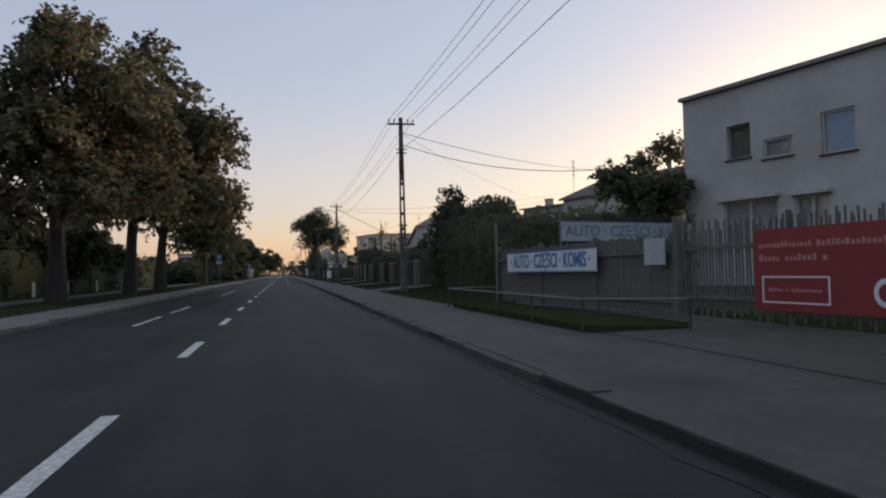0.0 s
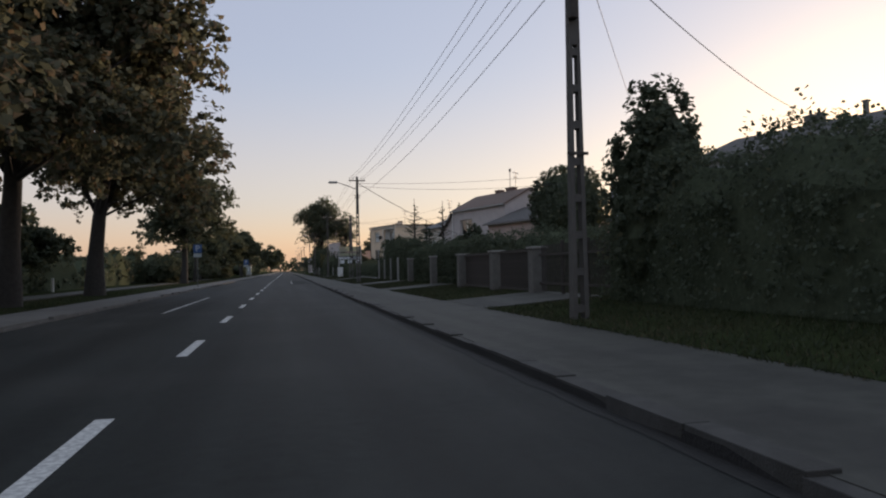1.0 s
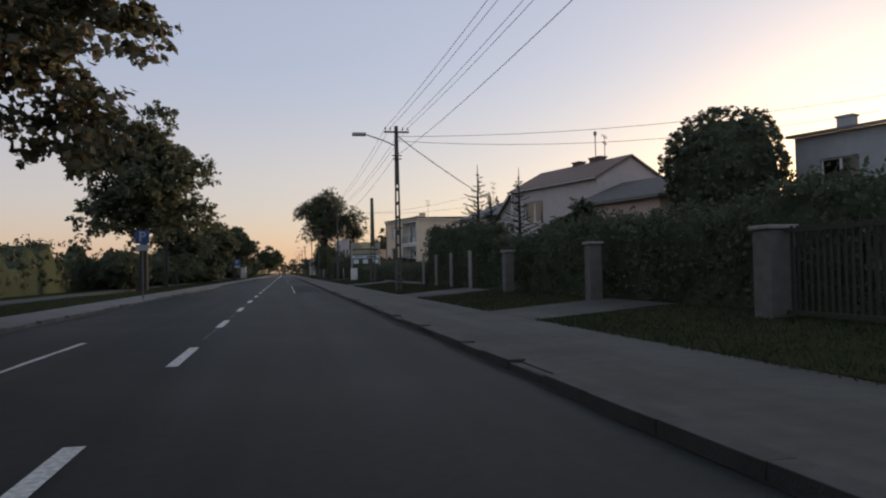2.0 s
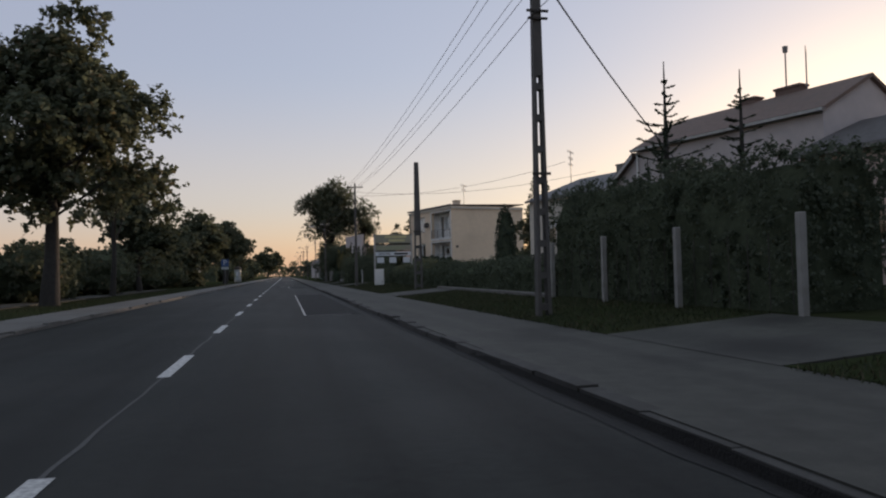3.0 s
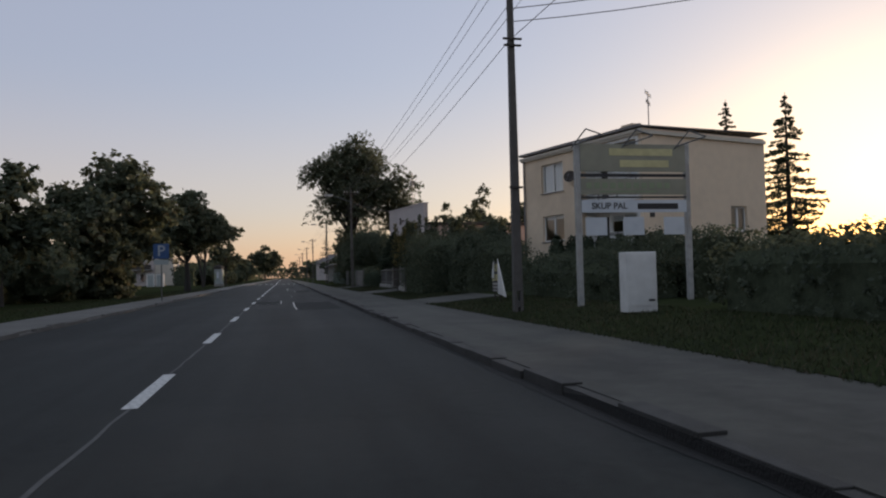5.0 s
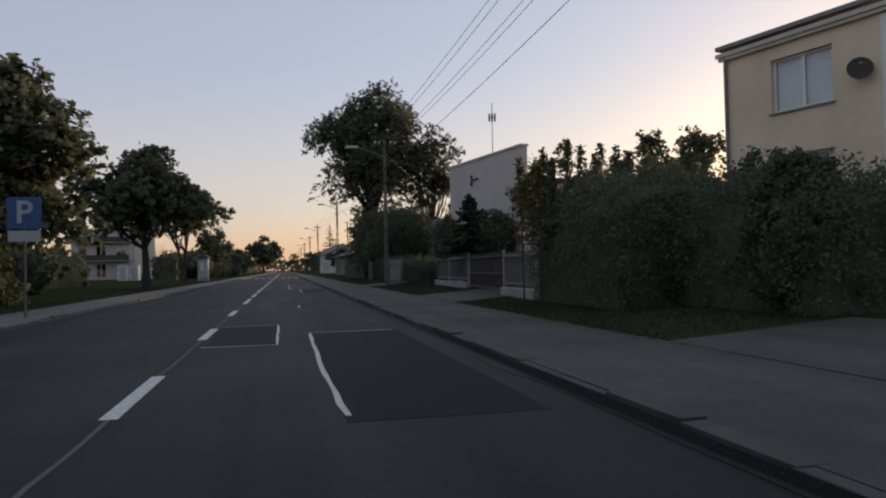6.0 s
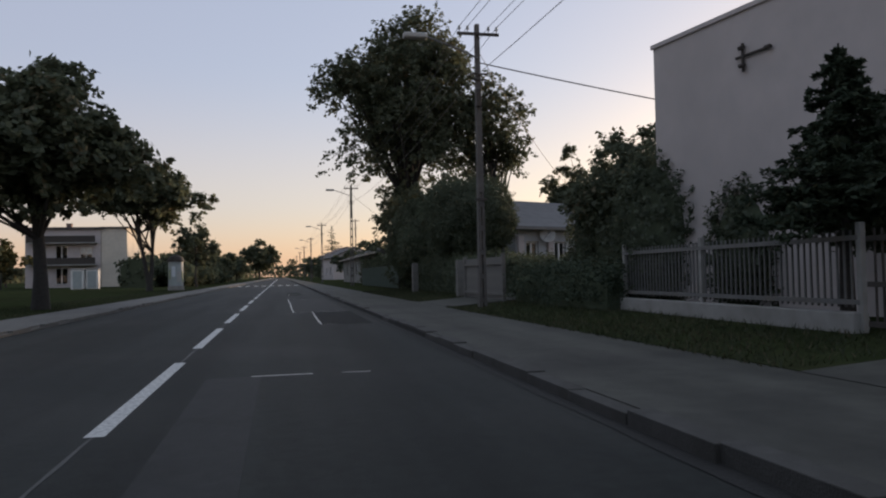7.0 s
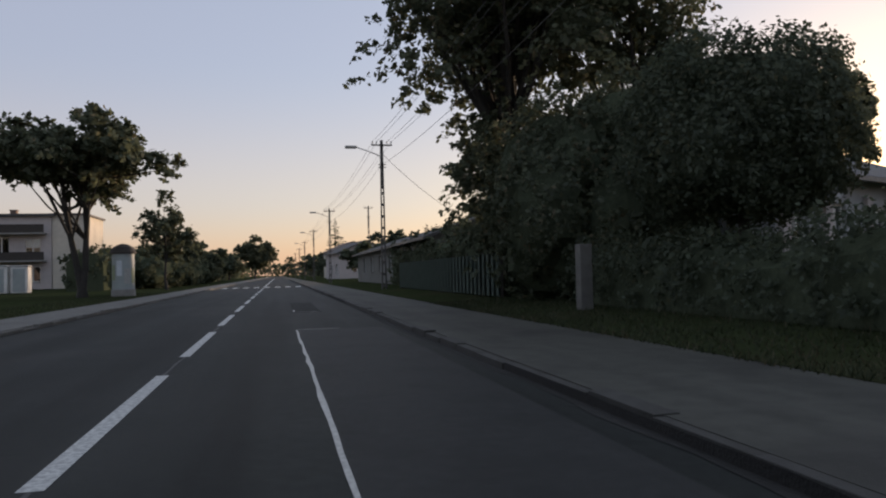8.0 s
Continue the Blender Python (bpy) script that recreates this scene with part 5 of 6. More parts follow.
# boards that face the road: from far end to near end, so that their front looks to -x
def facing(L, x, z, off=-0.016):
    return pose(x, off, z, 90, 0, 0)


s1, L = board("shop_sign", "long white sign with blue lettering on the board fence", (5.34, 18.03), (5.69, 13.66), 0.92, 1.37, SIGN_WHITE)
lettering("· AUTO · CZĘŚCI · KOMIS ·", 0.42, facing(L, L / 2, 1.15), SIGN_BLUE, s1, squeeze=0.79)
bars(s1, [(0.02, L - 0.02, 0.925, 0.945), (0.02, L - 0.02, 1.355, 1.375)], SIGN_BLUE, -0.012, "border")
s2, L = board("shop_sign", "long raised white sign with faded blue lettering on posts", (7.45, 19.85), (12.4, 21.55), 1.72, 2.28, FADED)
lettering("AUTO · CZĘŚCI · KOMIS", 0.42, facing(L, L / 2, 2.0), FADED_BLUE, s2, squeeze=1.08)
bars(s2, [(0.02, L - 0.02, 1.725, 1.745), (0.02, L - 0.02, 2.255, 2.275)], FADED_BLUE, -0.012, "border")
for u in (0.0, 0.5, 1.0):
    bm = bmesh.new()
    tube(bm, (u * L, 0.05, 0.2), (u * L, 0.05, 2.75 if u == 0 else 2.28), 0.03, None, 7)
    part("post", bm, STEEL, s2)
rb, L = board("advertising_banner", "red banner with white writing tied to the palings", (6.1, 9.55), (6.6, 3.4), 0.4, 1.44, RED_BANNER)
rr = random.Random(44)
for x0, x1, z, tall in ((0.1, 2.3, 1.2, 0.075), (0.1, 1.25, 1.03, 0.085), (0.26, 1.12, 0.645, 0.05)):
    x = x0
    while x < x1:
        w = tall * rr.uniform(0.45, 0.8)
        if rr.random() > 0.12:
            bars(rb, [(x, x + w, z, z + tall * rr.choice((0.7, 0.7, 1.0)))], PRINT, -0.012)
        x += w + tall * 0.3
bars(rb, [(0.14, 1.25, 0.82, 0.84), (0.14, 1.25, 0.5, 0.52), (0.14, 0.165, 0.52, 0.82), (1.225, 1.25, 0.52, 0.82)], SIGN_WHITE, -0.012, "frame")
for k in range(4):
    bm = bmesh.new()
    for j in range(16):
        a, b = j * math.tau / 16, (j + 1) * math.tau / 16
        q = [(math.cos(t) * r, math.sin(t) * r) for t, r in ((a, 0.16), (b, 0.16), (b, 0.1), (a, 0.1))]
        f = [bm.verts.new((2.0 + 0.62 * k + x, -0.015, 0.66 + z)) for x, z in q]
        bm.faces.new(f)
    box(bm, 2.13 + 0.62 * k, 2.19 + 0.62 * k, -0.018, -0.012, 0.4, 0.82)
    part("emblem", bm, SIGN_WHITE, rb)
nb, L = board("notice_plate", "small white notice plate on the gate post", (5.8, 12.0), (5.86, 11.45), 1.02, 1.44, FADED)
gp = thing("steel_post", "tall thin grey steel post beside the fence", "post", pose(5.32, 18.9, gz(5.3)))
bm = bmesh.new()
tube(bm, (0, 0, -0.1), (0, 0, 2.05), 0.035, None, 10)
part("shaft", bm, STEEL, gp)
rl = thing("pipe_rail", "low pale pipe rail round a strip of grass", "railing", pose(0, 0, 0))
pts = [(5.36, 19.0), (4.0, 18.7), (4.02, 14.6), (4.1, 10.6), (5.25, 9.75)]
for a, b in zip(pts, pts[1:]):
    bm = bmesh.new()
    tube(bm, (*a, 0.56), (*b, 0.56), 0.017, None, 8)
    part("rail", bm, POST, rl)
for a in pts[1:] + [(4.02, 16.7), (4.05, 12.6)]:
    bm = bmesh.new()
    tube(bm, (*a, 0.05), (*a, 0.56), 0.019, None, 8)
    part("post", bm, RUST, rl)
bm = bmesh.new()
prism(bm, [(4.12, 18.7), (4.18, 10.7), (5.3, 9.9), (5.9, 10.9), (5.3, 18.7)], 0.05, 0.19)
tagged(part("grass_bed", bm, GRASS), "raised bed of rough grass inside the rail", "grass bed", kind="structure")

# gate and posts before the flat-roofed house
for k, y in enumerate((38.8, 42.65, 47.2)):
    cast_post(6.9 - 0.05 * k, y, 1.22, 0.4, "square rendered gate post with a flat cap", POST)
fence("picket_fence", "dim grey upright picket fence", (6.95, 33.8), (6.9, 38.55), 1.3, 0.12, RUST, 0.0, 0.035, 0.02, (0, 0.33, 0.66), 0, (0.2, 0.8), False, 0.08, 0.004, 6)
fence("picket_gate", "dark metal double gate with upright bars", (6.88, 39.05), (6.86, 42.4), 1.25, 0.12, RUST, 0.0, 0.03, 0.03, (), 0, (0.05, 0.95), False, 0.08, 0.0, 7, category="gate")
fence("picket_gate", "dark metal gate with upright bars", (6.84, 42.9), (6.82, 46.95), 1.25, 0.12, RUST, 0.0, 0.03, 0.03, (), 0, (0.05, 0.95), False, 0.08, 0.0, 8, category="gate")
for y in (53.8, 60.4):
    cast_post(6.95, y, 1.25, 0.3, "grey concrete fence post before the hedge", POST)
for k, y in enumerate((65.5, 68.8, 71.95, 75.2)):
    cast_post(7.0, y, 1.45, 0.11, "slim pale concrete fence post before the tall hedge", PLINTH, False)
fence("wire_fence", "dark wire fence between the concrete posts", (7.0, 65.5), (7.0, 75.2), 1.2, 0.5, RUST, 0.0, 0.01, 0.01, (), 0, (), False, 0.05, 0.0, 9)
bm = bmesh.new()
box(bm, 6.9, 7.12, 75.6, 90.0, 0.1, 0.37, 0.015)
tagged(part("low_wall", bm, POST), "low grey concrete wall under the hedge", "low wall", kind="structure")
fence("dark_fence", "dark pointed board fence before the bungalow", (14.2, 90.6), (12.6, 96.8), 1.5, 0.16, RUST, 0.0, 0.1, 0.02, (0, 0.5, 1), 0, (0.2, 0.85), True, 0.1, 0.0, 10)

# roadside board with several panels
bb = thing("billboard", "weathered panel board on two pale posts beside the hedge", "billboard", pose(6.42, 109.65, gz(6.4)))
for x in (0.0, 2.68):
    bm = bmesh.new()
    box(bm, x - 0.06, x + 0.06, -0.05, 0.07, -0.3, 3.65, 0.008)
    part("post", bm, PALE_METAL, bb)
for z0, z1, mm in ((2.98, 3.6, BEIGE), (2.86, 2.93, SIGN_BLACK), (2.46, 2.82, BEIGE), (2.38, 2.42, SIGN_BLACK), (2.06, 2.34, SIGN_WHITE)):
    bm = bmesh.new()
    box(bm, 0.06, 2.62, -0.06, -0.03, z0, z1)
    part("panel", bm, mm, bb)
bars(bb, [(0.75, 2.3, 3.34, 3.5), (1.0, 2.2, 3.08, 3.24)], YELLOW, -0.062)
bars(bb, [(0.18 + 0.19 * k, 0.31 + 0.19 * k, 2.6, 2.73) for k in range(11)] + [(0.5, 1.9, 2.51, 2.55)], SIGN_GREEN, -0.062)
lettering("SKUP PAL", 0.2, pose(0.72, -0.062, 2.2, 90, 0, 0), SIGN_BLACK, bb)
bars(bb, [(1.4, 2.4, 2.13, 2.26)], SIGN_BLACK, -0.062)
for x in (0.15, 1.05, 2.05):
    bm = bmesh.new()
    box(bm, x, x + 0.5, -0.06, -0.03, 1.55, 1.95)
    part("panel", bm, SIGN_WHITE, bb)
for x in (0.0, 1.2, 2.5):
    bm = bmesh.new()
    for a, b in (((x - 0.15, -0.05, 3.5), (x + 0.1, -0.3, 3.88)), ((x + 0.1, -0.3, 3.88), (x + 0.4, -0.5, 3.72)), ((x + 0.4, -0.5, 3.72), (x - 0.1, -0.05, 3.56))):
        tube(bm, a, b, 0.016, None, 5)
    part("lamp_frame", bm, STEEL, bb)
cab = thing("utility_cabinet", "white upright utility cabinet on the verge", "cabinet", pose(6.35, 106.8, gz(6.3)))
bm = bmesh.new()
box(bm, -0.3, 0.3, -0.15, 0.15, 0.0, 1.1, 0.012)
part("body", bm, WHITE, cab)
bm = bmesh.new()
box(bm, -0.26, 0.26, -0.162, -0.152, 0.12, 1.04)
part("door", bm, WHITE, cab)
bm = bmesh.new()
box(bm, 0.12, 0.24, -0.17, -0.164, 0.2, 0.24)
part("label_plate", bm, SIGN_BLACK, cab)

# scrap dealer's sign with white sail-shaped plates
sc, L = board("scrap_sign", "black sign with yellow lettering between two white triangular plates", (6.1, 115.55), (6.02, 114.62), 0.45, 1.32, SIGN_BLACK)
lettering("SKUP", 0.3, facing(L, 0.5, 1.14), YELLOW, sc)
lettering("ZŁOMU", 0.29, facing(L, 0.47, 0.86), YELLOW, sc, squeeze=0.9)
bars(sc, [(0.06, 0.86, 0.66, 0.71), (0.06, 0.86, 0.56, 0.61), (0.06, 0.86, 0.48, 0.51)], PALE_METAL, -0.013)
for pts in ([(0.02, 0.86), (0.36, 0.86), (0.36, 1.36)], [(0.93, 0.42), (2.0, 0.34), (0.95, 1.4)]):
    bm = bmesh.new()
    prism_x(bm, pts, -0.04, -0.024)
    part("sail_plate", bm, WHITE, sc)
for u in (0.1, 0.85):
    bm = bmesh.new()
    tube(bm, (u, 0.04, 0.1), (u, 0.04, 1.2), 0.025, None, 6)
    part("stake", bm, RUST, sc)

# fences and gate of the parapet building
fence("metal_fence", "pale metal bar fence on a low concrete wall", (5.88, 129.8), (6.04, 133.0), 1.18, 0.115, BAR_PAINT, 0.0, 0.022, 0.022, (0.0, 1.0), 0.22, (0.12, 0.9), False, 0.08, 0.0, 11, PLINTH)
fence("metal_gate", "dark metal bar gate between pale posts", (6.06, 133.15), (6.46, 138.65), 1.15, 0.115, RUST, 0.05, 0.02, 0.02, (), 0, (0.06, 0.45, 0.9), False, 0.08, 0.0, 12, category="gate")
fence("metal_fence", "pale metal bar fence on a low concrete wall", (6.48, 138.8), (6.58, 144.95), 1.18, 0.115, BAR_PAINT, 0.0, 0.022, 0.022, (0.0, 0.55, 1.0), 0.22, (0.12, 0.9), False, 0.08, 0.0, 13, PLINTH)
fence("board_gate", "dim grey double gate of upright boards", (6.0, 151.2), (5.92, 155.2), 1.25, 0.105, POST, 0.0, 0.098, 0.02, (0.0, 1.0), 0, (0.15, 0.85), False, 0.1, 0.0, 14, category="gate")
cast_post(6.05, 156.3, 1.25, 0.3, "grey square gate post", POST, False)
cast_post(5.95, 164.6, 1.3, 0.26, "grey concrete fence post", POST, False)
gs = thing("sheet_fence", "dull green ribbed sheet-metal fence", "fence", pose(6.2, 171.2, gz(6.2)))
for k in range(9):
    bm = bmesh.new()
    rows = []
    for j in range(17):
        xx = (0.0, 0.035, 0.035, 0.0)[j % 4]
        rows.append([bm.verts.new((xx, k * 2 + j * 0.125, z)) for z in (0.03, 1.3)])
    for u, v in zip(rows, rows[1:]):
        bm.faces.new((u[0], v[0], v[1], u[1]))
    bmesh.ops.solidify(bm, geom=bm.faces[:], thickness=0.004)
    part("panel", bm, GREEN_SHEET, gs)
for k in range(10):
    bm = bmesh.new()
    box(bm, 0.04, 0.1, k * 2 - 0.03, k * 2 + 0.03, -0.2, 1.36)
    part("post", bm, RUST, gs)


# ---- across the road: signs, column, boxes ----
def parking_sign(x, y, top, label, w=0.35):
    ob = thing("parking_sign", label, "road sign", pose(x, y, gz(x)))
    t = top - gz(x)
    bm = bmesh.new()
    tube(bm, (0, 0, -0.2), (0, 0, t), 0.03, None, 8)
    part("post", bm, STEEL, ob)
    bm = bmesh.new()
    box(bm, -w, w, -0.055, -0.035, t - 2 * w, t, 0.006)
    pl = part("plate", bm, ROAD_BLUE, ob)
    lettering("P", 2 * w, pose(0, -0.06, t - w, 90, 0, 0), FADED, pl)
    bm = bmesh.new()
    box(bm, -w + 0.02, w - 0.02, -0.05, -0.035, t - 2 * w - 0.28, t - 2 * w - 0.04)
    part("lower_plate", bm, PLATE_GREY, ob)
    return ob


parking_sign(-5.55, 69.5, 2.85, "blue square parking sign with a white plate below", 0.27)
parking_sign(-5.6, 131.0, 2.75, "blue square parking sign on a steel post")

col = thing("advertising_column", "round poster column with a dark domed cap", "advertising column", pose(-8.1, 193.0, gz(-8)))
bm = bmesh.new()
tube(bm, (0, 0, -0.1), (0, 0, 0.35), 0.62, 0.6, 24)
part("base", bm, PLINTH, col)
bm = bmesh.new()
tube(bm, (0, 0, 0.35), (0, 0, 2.25), 0.56, None, 28)
bd = part("drum", bm, PLATE_GREY, col, "drum pasted with pale posters", smooth=False)
rng = random.Random(8)
for k in range(9):
    th, z = k * 0.72 + rng.uniform(-0.1, 0.1), rng.uniform(0.5, 1.2)
    bm = bmesh.new()
    lo, hi = [], []
    for j in range(5):
        a = th + j * 0.13
        lo.append(bm.verts.new((0.566 * math.cos(a), 0.566 * math.sin(a), z))), hi.append(bm.verts.new((0.566 * math.cos(a), 0.566 * math.sin(a), z + 0.8)))
    for j in range(4):
        bm.faces.new((lo[j], lo[j + 1], hi[j + 1], hi[j]))
    part("poster", bm, (SIGN_WHITE, PALE_METAL, SIGN_GREEN)[k % 3], bd)
bm = bmesh.new()
for r0, z0, r1, z1 in ((0.66, 2.25, 0.66, 2.34), (0.66, 2.34, 0.52, 2.6), (0.52, 2.6, 0.25, 2.75), (0.25, 2.75, 0.03, 2.8)):
    tube(bm, (0, 0, z0), (0, 0, z1), r0, r1, 24)
part("cap", bm, RUST, col)


def cabin(x, y, label):
    ob = thing("portable_cabin", label, "cabin", pose(x, y, gz(x), 0, 0, 8), "white cabins")
    bm = bmesh.new()
    box(bm, -0.55, 0.55, -0.55, 0.55, 0.05, 1.85, 0.05)
    part("body", bm, WHITE, ob)
    bm = bmesh.new()
    box(bm, -0.58, 0.58, -0.58, 0.58, 1.85, 1.97, 0.04)
    part("roof", bm, PALE_METAL, ob)
    bm = bmesh.new()
    box(bm, -0.38, 0.38, -0.57, -0.552, 0.15, 1.75)
    d = part("door", bm, PLATE_GREY, ob)
    return ob


cb = cabin(-18.6, 206.5, "white upright plastic cabin on the grass")
copy_thing(cb, pose(-17.4, 207.0, gz(-17), 0, 0, 4))
fence("orange_fence", "short weathered plank fence", (-14.6, 150.0), (-12.2, 151.2), 0.95, 0.3, WOOD, 0.0, 0.2, 0.02, (0, 1), 0, (0.3, 0.8), False, 0.1, 0.01, 15)
for k, y in enumerate((30, 36, 42, 48, 55, 63)):
    cast_post(-12.4, y, 0.75, 0.12, "small whitewashed post by the far footpath", WHITE, False)

# ---- plants beside the road ----
CH = "large chestnut tree with rusty browning leaves"
tree("chestnut_tree", CH, -8.6, 32.0, 11.3, 2.0, 4.7, CHESTNUT, 38000, 0.15, 11, 0.36, 26, 1.0, (0.5, 0), skirt=5)
tree("chestnut_tree", CH, -8.1, 43.4, 13.8, 2.3, 5.3, CHESTNUT, 38000, 0.16, 12, 0.34, 26, 1.0, (0.8, 0), skirt=5)
tree("chestnut_tree", CH, -8.3, 54.4, 12.4, 2.5, 4.7, CHESTNUT, 36000, 0.16, 13, 0.38, 30, 1.0, (1.2, 0), skirt=3)
tree("lime_tree", "broad dark green tree beside the footpath", -8.6, 87.0, 12.0, 2.3, 4.6, GREEN_LEAF, 30000, 0.16, 15, 0.3, 30, skirt=3)
tree("young_tree", "slim green tree with a bare lower trunk", -9.3, 100.5, 9.7, 3.4, 2.8, GREEN_LEAF, 8000, 0.14, 16, 0.15, 16)
tree("spreading_tree", "low dark spreading tree", -10.3, 113.5, 8.2, 0.3, 3.5, DARK_LEAF, 17000, 0.18, 17, 0.2, 34, cone=0.6)
tree("spreading_tree", "low dark green tree with foliage to the ground", -9.9, 138.5, 7.9, 0.6, 4.3, GREEN_LEAF, 24000, 0.19, 18, 0.22, 32, skirt=5, column=0.2)
tree("spreading_tree", "low dark green tree with foliage to the ground", -11.5, 128.0, 6.0, 0.5, 2.8, DARK_LEAF, 9000, 0.18, 28, 0.2, 20)
tree("maple_tree", "round dark green tree beside the road", -7.7, 158.0, 8.2, 1.9, 4.2, GREEN_LEAF, 23000, 0.18, 19, 0.24, 34, 1.0, (-0.45, 0))
tree("maple_tree", "flat-topped dark tree with two stems", -9.9, 192.0, 9.3, 4.5, 5.0, GREEN_LEAF, 15000, 0.22, 20, 0.24, 32, 1.0, (0, 0), 2)
tree("small_tree", "small thin green tree", -8.6, 212.0, 7.8, 1.4, 2.3, GREEN_LEAF, 3800, 0.2, 21, 0.12, 16)
tree("roadside_tree", "large round tree far along the road", -6.9, 388.0, 13.8, 0.2, 7.0, GREEN_LEAF, 14000, 0.5, 22, 0.35, 34)
for k, (x, y, h, r) in enumerate(((-12, 235, 6.5, 3.2), (-13, 246, 6.0, 3.4), (-11, 258, 5.5, 3.2), (-12, 275, 6.5, 3.8), (-11, 295, 6, 3.6), (-10.5, 318, 5.5, 3.6), (-12, 345, 6.5, 4))):
    tree("roadside_tree", "dark green roadside tree", x, y, h, 0.4, r, DARK_LEAF, 3000, 0.38, 40 + k, 0.16, 14)
conifer("dark spruce behind the footpath", -15.5, 43.0, 7.2, 2.3, 50, 18)
conifer("dark spruce behind the footpath", -17.5, 60.0, 6.4, 2.2, 51, 16)
for k, (y0, y1, h) in enumerate(((8, 24, 2.0), (24.5, 40, 2.3), (40.5, 56, 1.9), (56.5, 74, 2.0), (74.5, 94, 2.2), (94.5, 118, 2.0), (120, 146, 1.7))):
    hedge("dark overgrown hedge beyond the footpath", -14.6, -13.0, y0, y1, h, 60 + k, DARK_LEAF if k % 2 else GREEN_LEAF, 0.16, 26, 0.42)
for k, (y0, y1, h, x) in enumerate(((150, 176, 2.0, -15), (214, 232, 2.8, -13.5), (233, 256, 3.2, -12.8), (257, 290, 3.0, -12), (291, 340, 3.4, -12))):
    hedge("dark overgrown shrubs beyond the grass", x - 3, x, y0, y1, h, 200 + k, DARK_LEAF if k % 2 else GREEN_LEAF, 0.26, 14, 0.35)
for k, (x, y, h) in enumerate(((-10.8, 91.5, 2.4), (-11.2, 96.0, 2.9), (-10.9, 104.5, 2.6), (-11.4, 108.5, 3.0), (-11.0, 119.5, 2.7), (-11.6, 123.5, 3.1), (-11.2, 132.5, 2.8), (-11.8, 144.0, 2.5), (-12.4, 150.5, 2.2))):
    bush("dark leafy shrub under the roadside trees", x, y, 1.7, 2.0, h, 270 + k, DARK_LEAF if k % 2 else GREEN_LEAF, 0.13, 3200, rough=0.2)
for k, (x, y, h) in enumerate(((-11.5, 221.0, 3.4), (-10.8, 226.0, 3.0), (-12.2, 231.0, 4.2), (-10.6, 240.0, 3.2), (-10.8, 250.0, 3.6), (-10.4, 264.0, 3.4))):
    bush("dark leafy shrub beyond the crossing", x, y, 2.2, 3.0, h, 290 + k, DARK_LEAF, 0.22, 1800, rough=0.22)
for k, (x, y, h) in enumerate(((-13.2, 51.5, 5.6), (-14.2, 57.0, 5.2), (-13.6, 62.5, 4.6), (-15.0, 48.0, 6.0))):
    tree("garden_tree", "dense dark tree beyond the footpath", x, y, h, 0.3, 2.4, DARK_LEAF, 9000, 0.16, 260 + k, 0.16, 18)
for k in range(16):
    rr = random.Random(70 + k)
    y = 40 + k * 15
    tree("garden_tree", "garden tree in the distance", -27 - rr.uniform(0, 18), y + rr.uniform(-4, 4), rr.uniform(4.0, 6.2), 0.6, rr.uniform(2.2, 3.4), (YELLOW_LEAF if k % 3 == 0 else GREEN_LEAF), 2600, 0.3, 80 + k, 0.14, 12)

# right-hand side, from the workshop on
tree("garden_tree", "leafy tree behind the workshop fence", 12.5, 24.2, 5.0, 1.0, 2.1, GREEN_LEAF, 16000, 0.095, 101, 0.14, 20)
hedge("dense dark hedge grown out over the fence", 6.7, 9.6, 22.3, 34.0, 2.35, 102, DARK_LEAF, 0.09, 85, 0.14)
hedge("tall dark shrubs behind the front hedge", 10.2, 13.2, 22.8, 38.0, 2.5, 103, DARK_LEAF, 0.115, 40, 0.14)
bush("ragged dark evergreen shrub", 7.4, 32.7, 1.0, 1.0, 4.15, 104, DARK_LEAF, 0.09, 8000, 2.2, rough=0.25)
bush("ragged dark evergreen shrub", 8.8, 29.5, 1.2, 1.3, 2.6, 105, DARK_LEAF, 0.13, 3600, 1.8, rough=0.22)
bush("ragged dark evergreen shrub", 9.7, 26.5, 1.2, 1.3, 2.4, 106, DARK_LEAF, 0.13, 3600, 1.5, rough=0.22)
bush("clipped ball-headed dark green tree", 19.3, 67.3, 2.6, 2.6, 7.4, 107, DARK_LEAF, 0.15, 9000, name="ball_tree", lift=2.0, category="tree", rough=0.06)
hedge("dark clipped hedge behind the gate", 7.4, 8.6, 46.2, 63.5, 1.75, 108, DARK_LEAF, 0.11, 70, 0.1)
hedge("dark shrubs in the front garden", 10.5, 13.0, 44.0, 62.0, 2.0, 109, DARK_LEAF, 0.115, 40, 0.16)
hedge("tall dense thuja hedge behind concrete posts", 7.35, 9.0, 66.0, 69.8, 2.45, 110, DARK_LEAF, 0.08, 120, 0.05, shoot=0.07)
hedge("tall dense thuja hedge behind concrete posts", 7.35, 9.2, 69.9, 76.2, 2.75, 239, DARK_LEAF, 0.08, 120, 0.07, shoot=0.07)
conifer("young spruce rising above the hedge", 9.54, 73.6, 6.0, 1.5, 111, 15, 1.8, full=1.3, needle=0.04, airy=True)
conifer("tip of a small spruce behind the hedge", 11.7, 73.6, 5.85, 0.9, 112, 12, 2.4, full=1.3, needle=0.04, airy=True)
conifer("young spruce rising above the hedge", 10.9, 76.0, 4.6, 1.1, 112, 14, 1.6, full=1.3, needle=0.045, airy=True)
conifer("young spruce rising above the hedge", 11.6, 78.5, 4.3, 1.0, 113, 13, 1.6, full=1.3, needle=0.045, airy=True)
tree("garden_tree", "dark tree beside the low house", 12.5, 67.5, 3.4, 0.5, 1.6, DARK_LEAF, 6000, 0.15, 114, 0.12, 16)
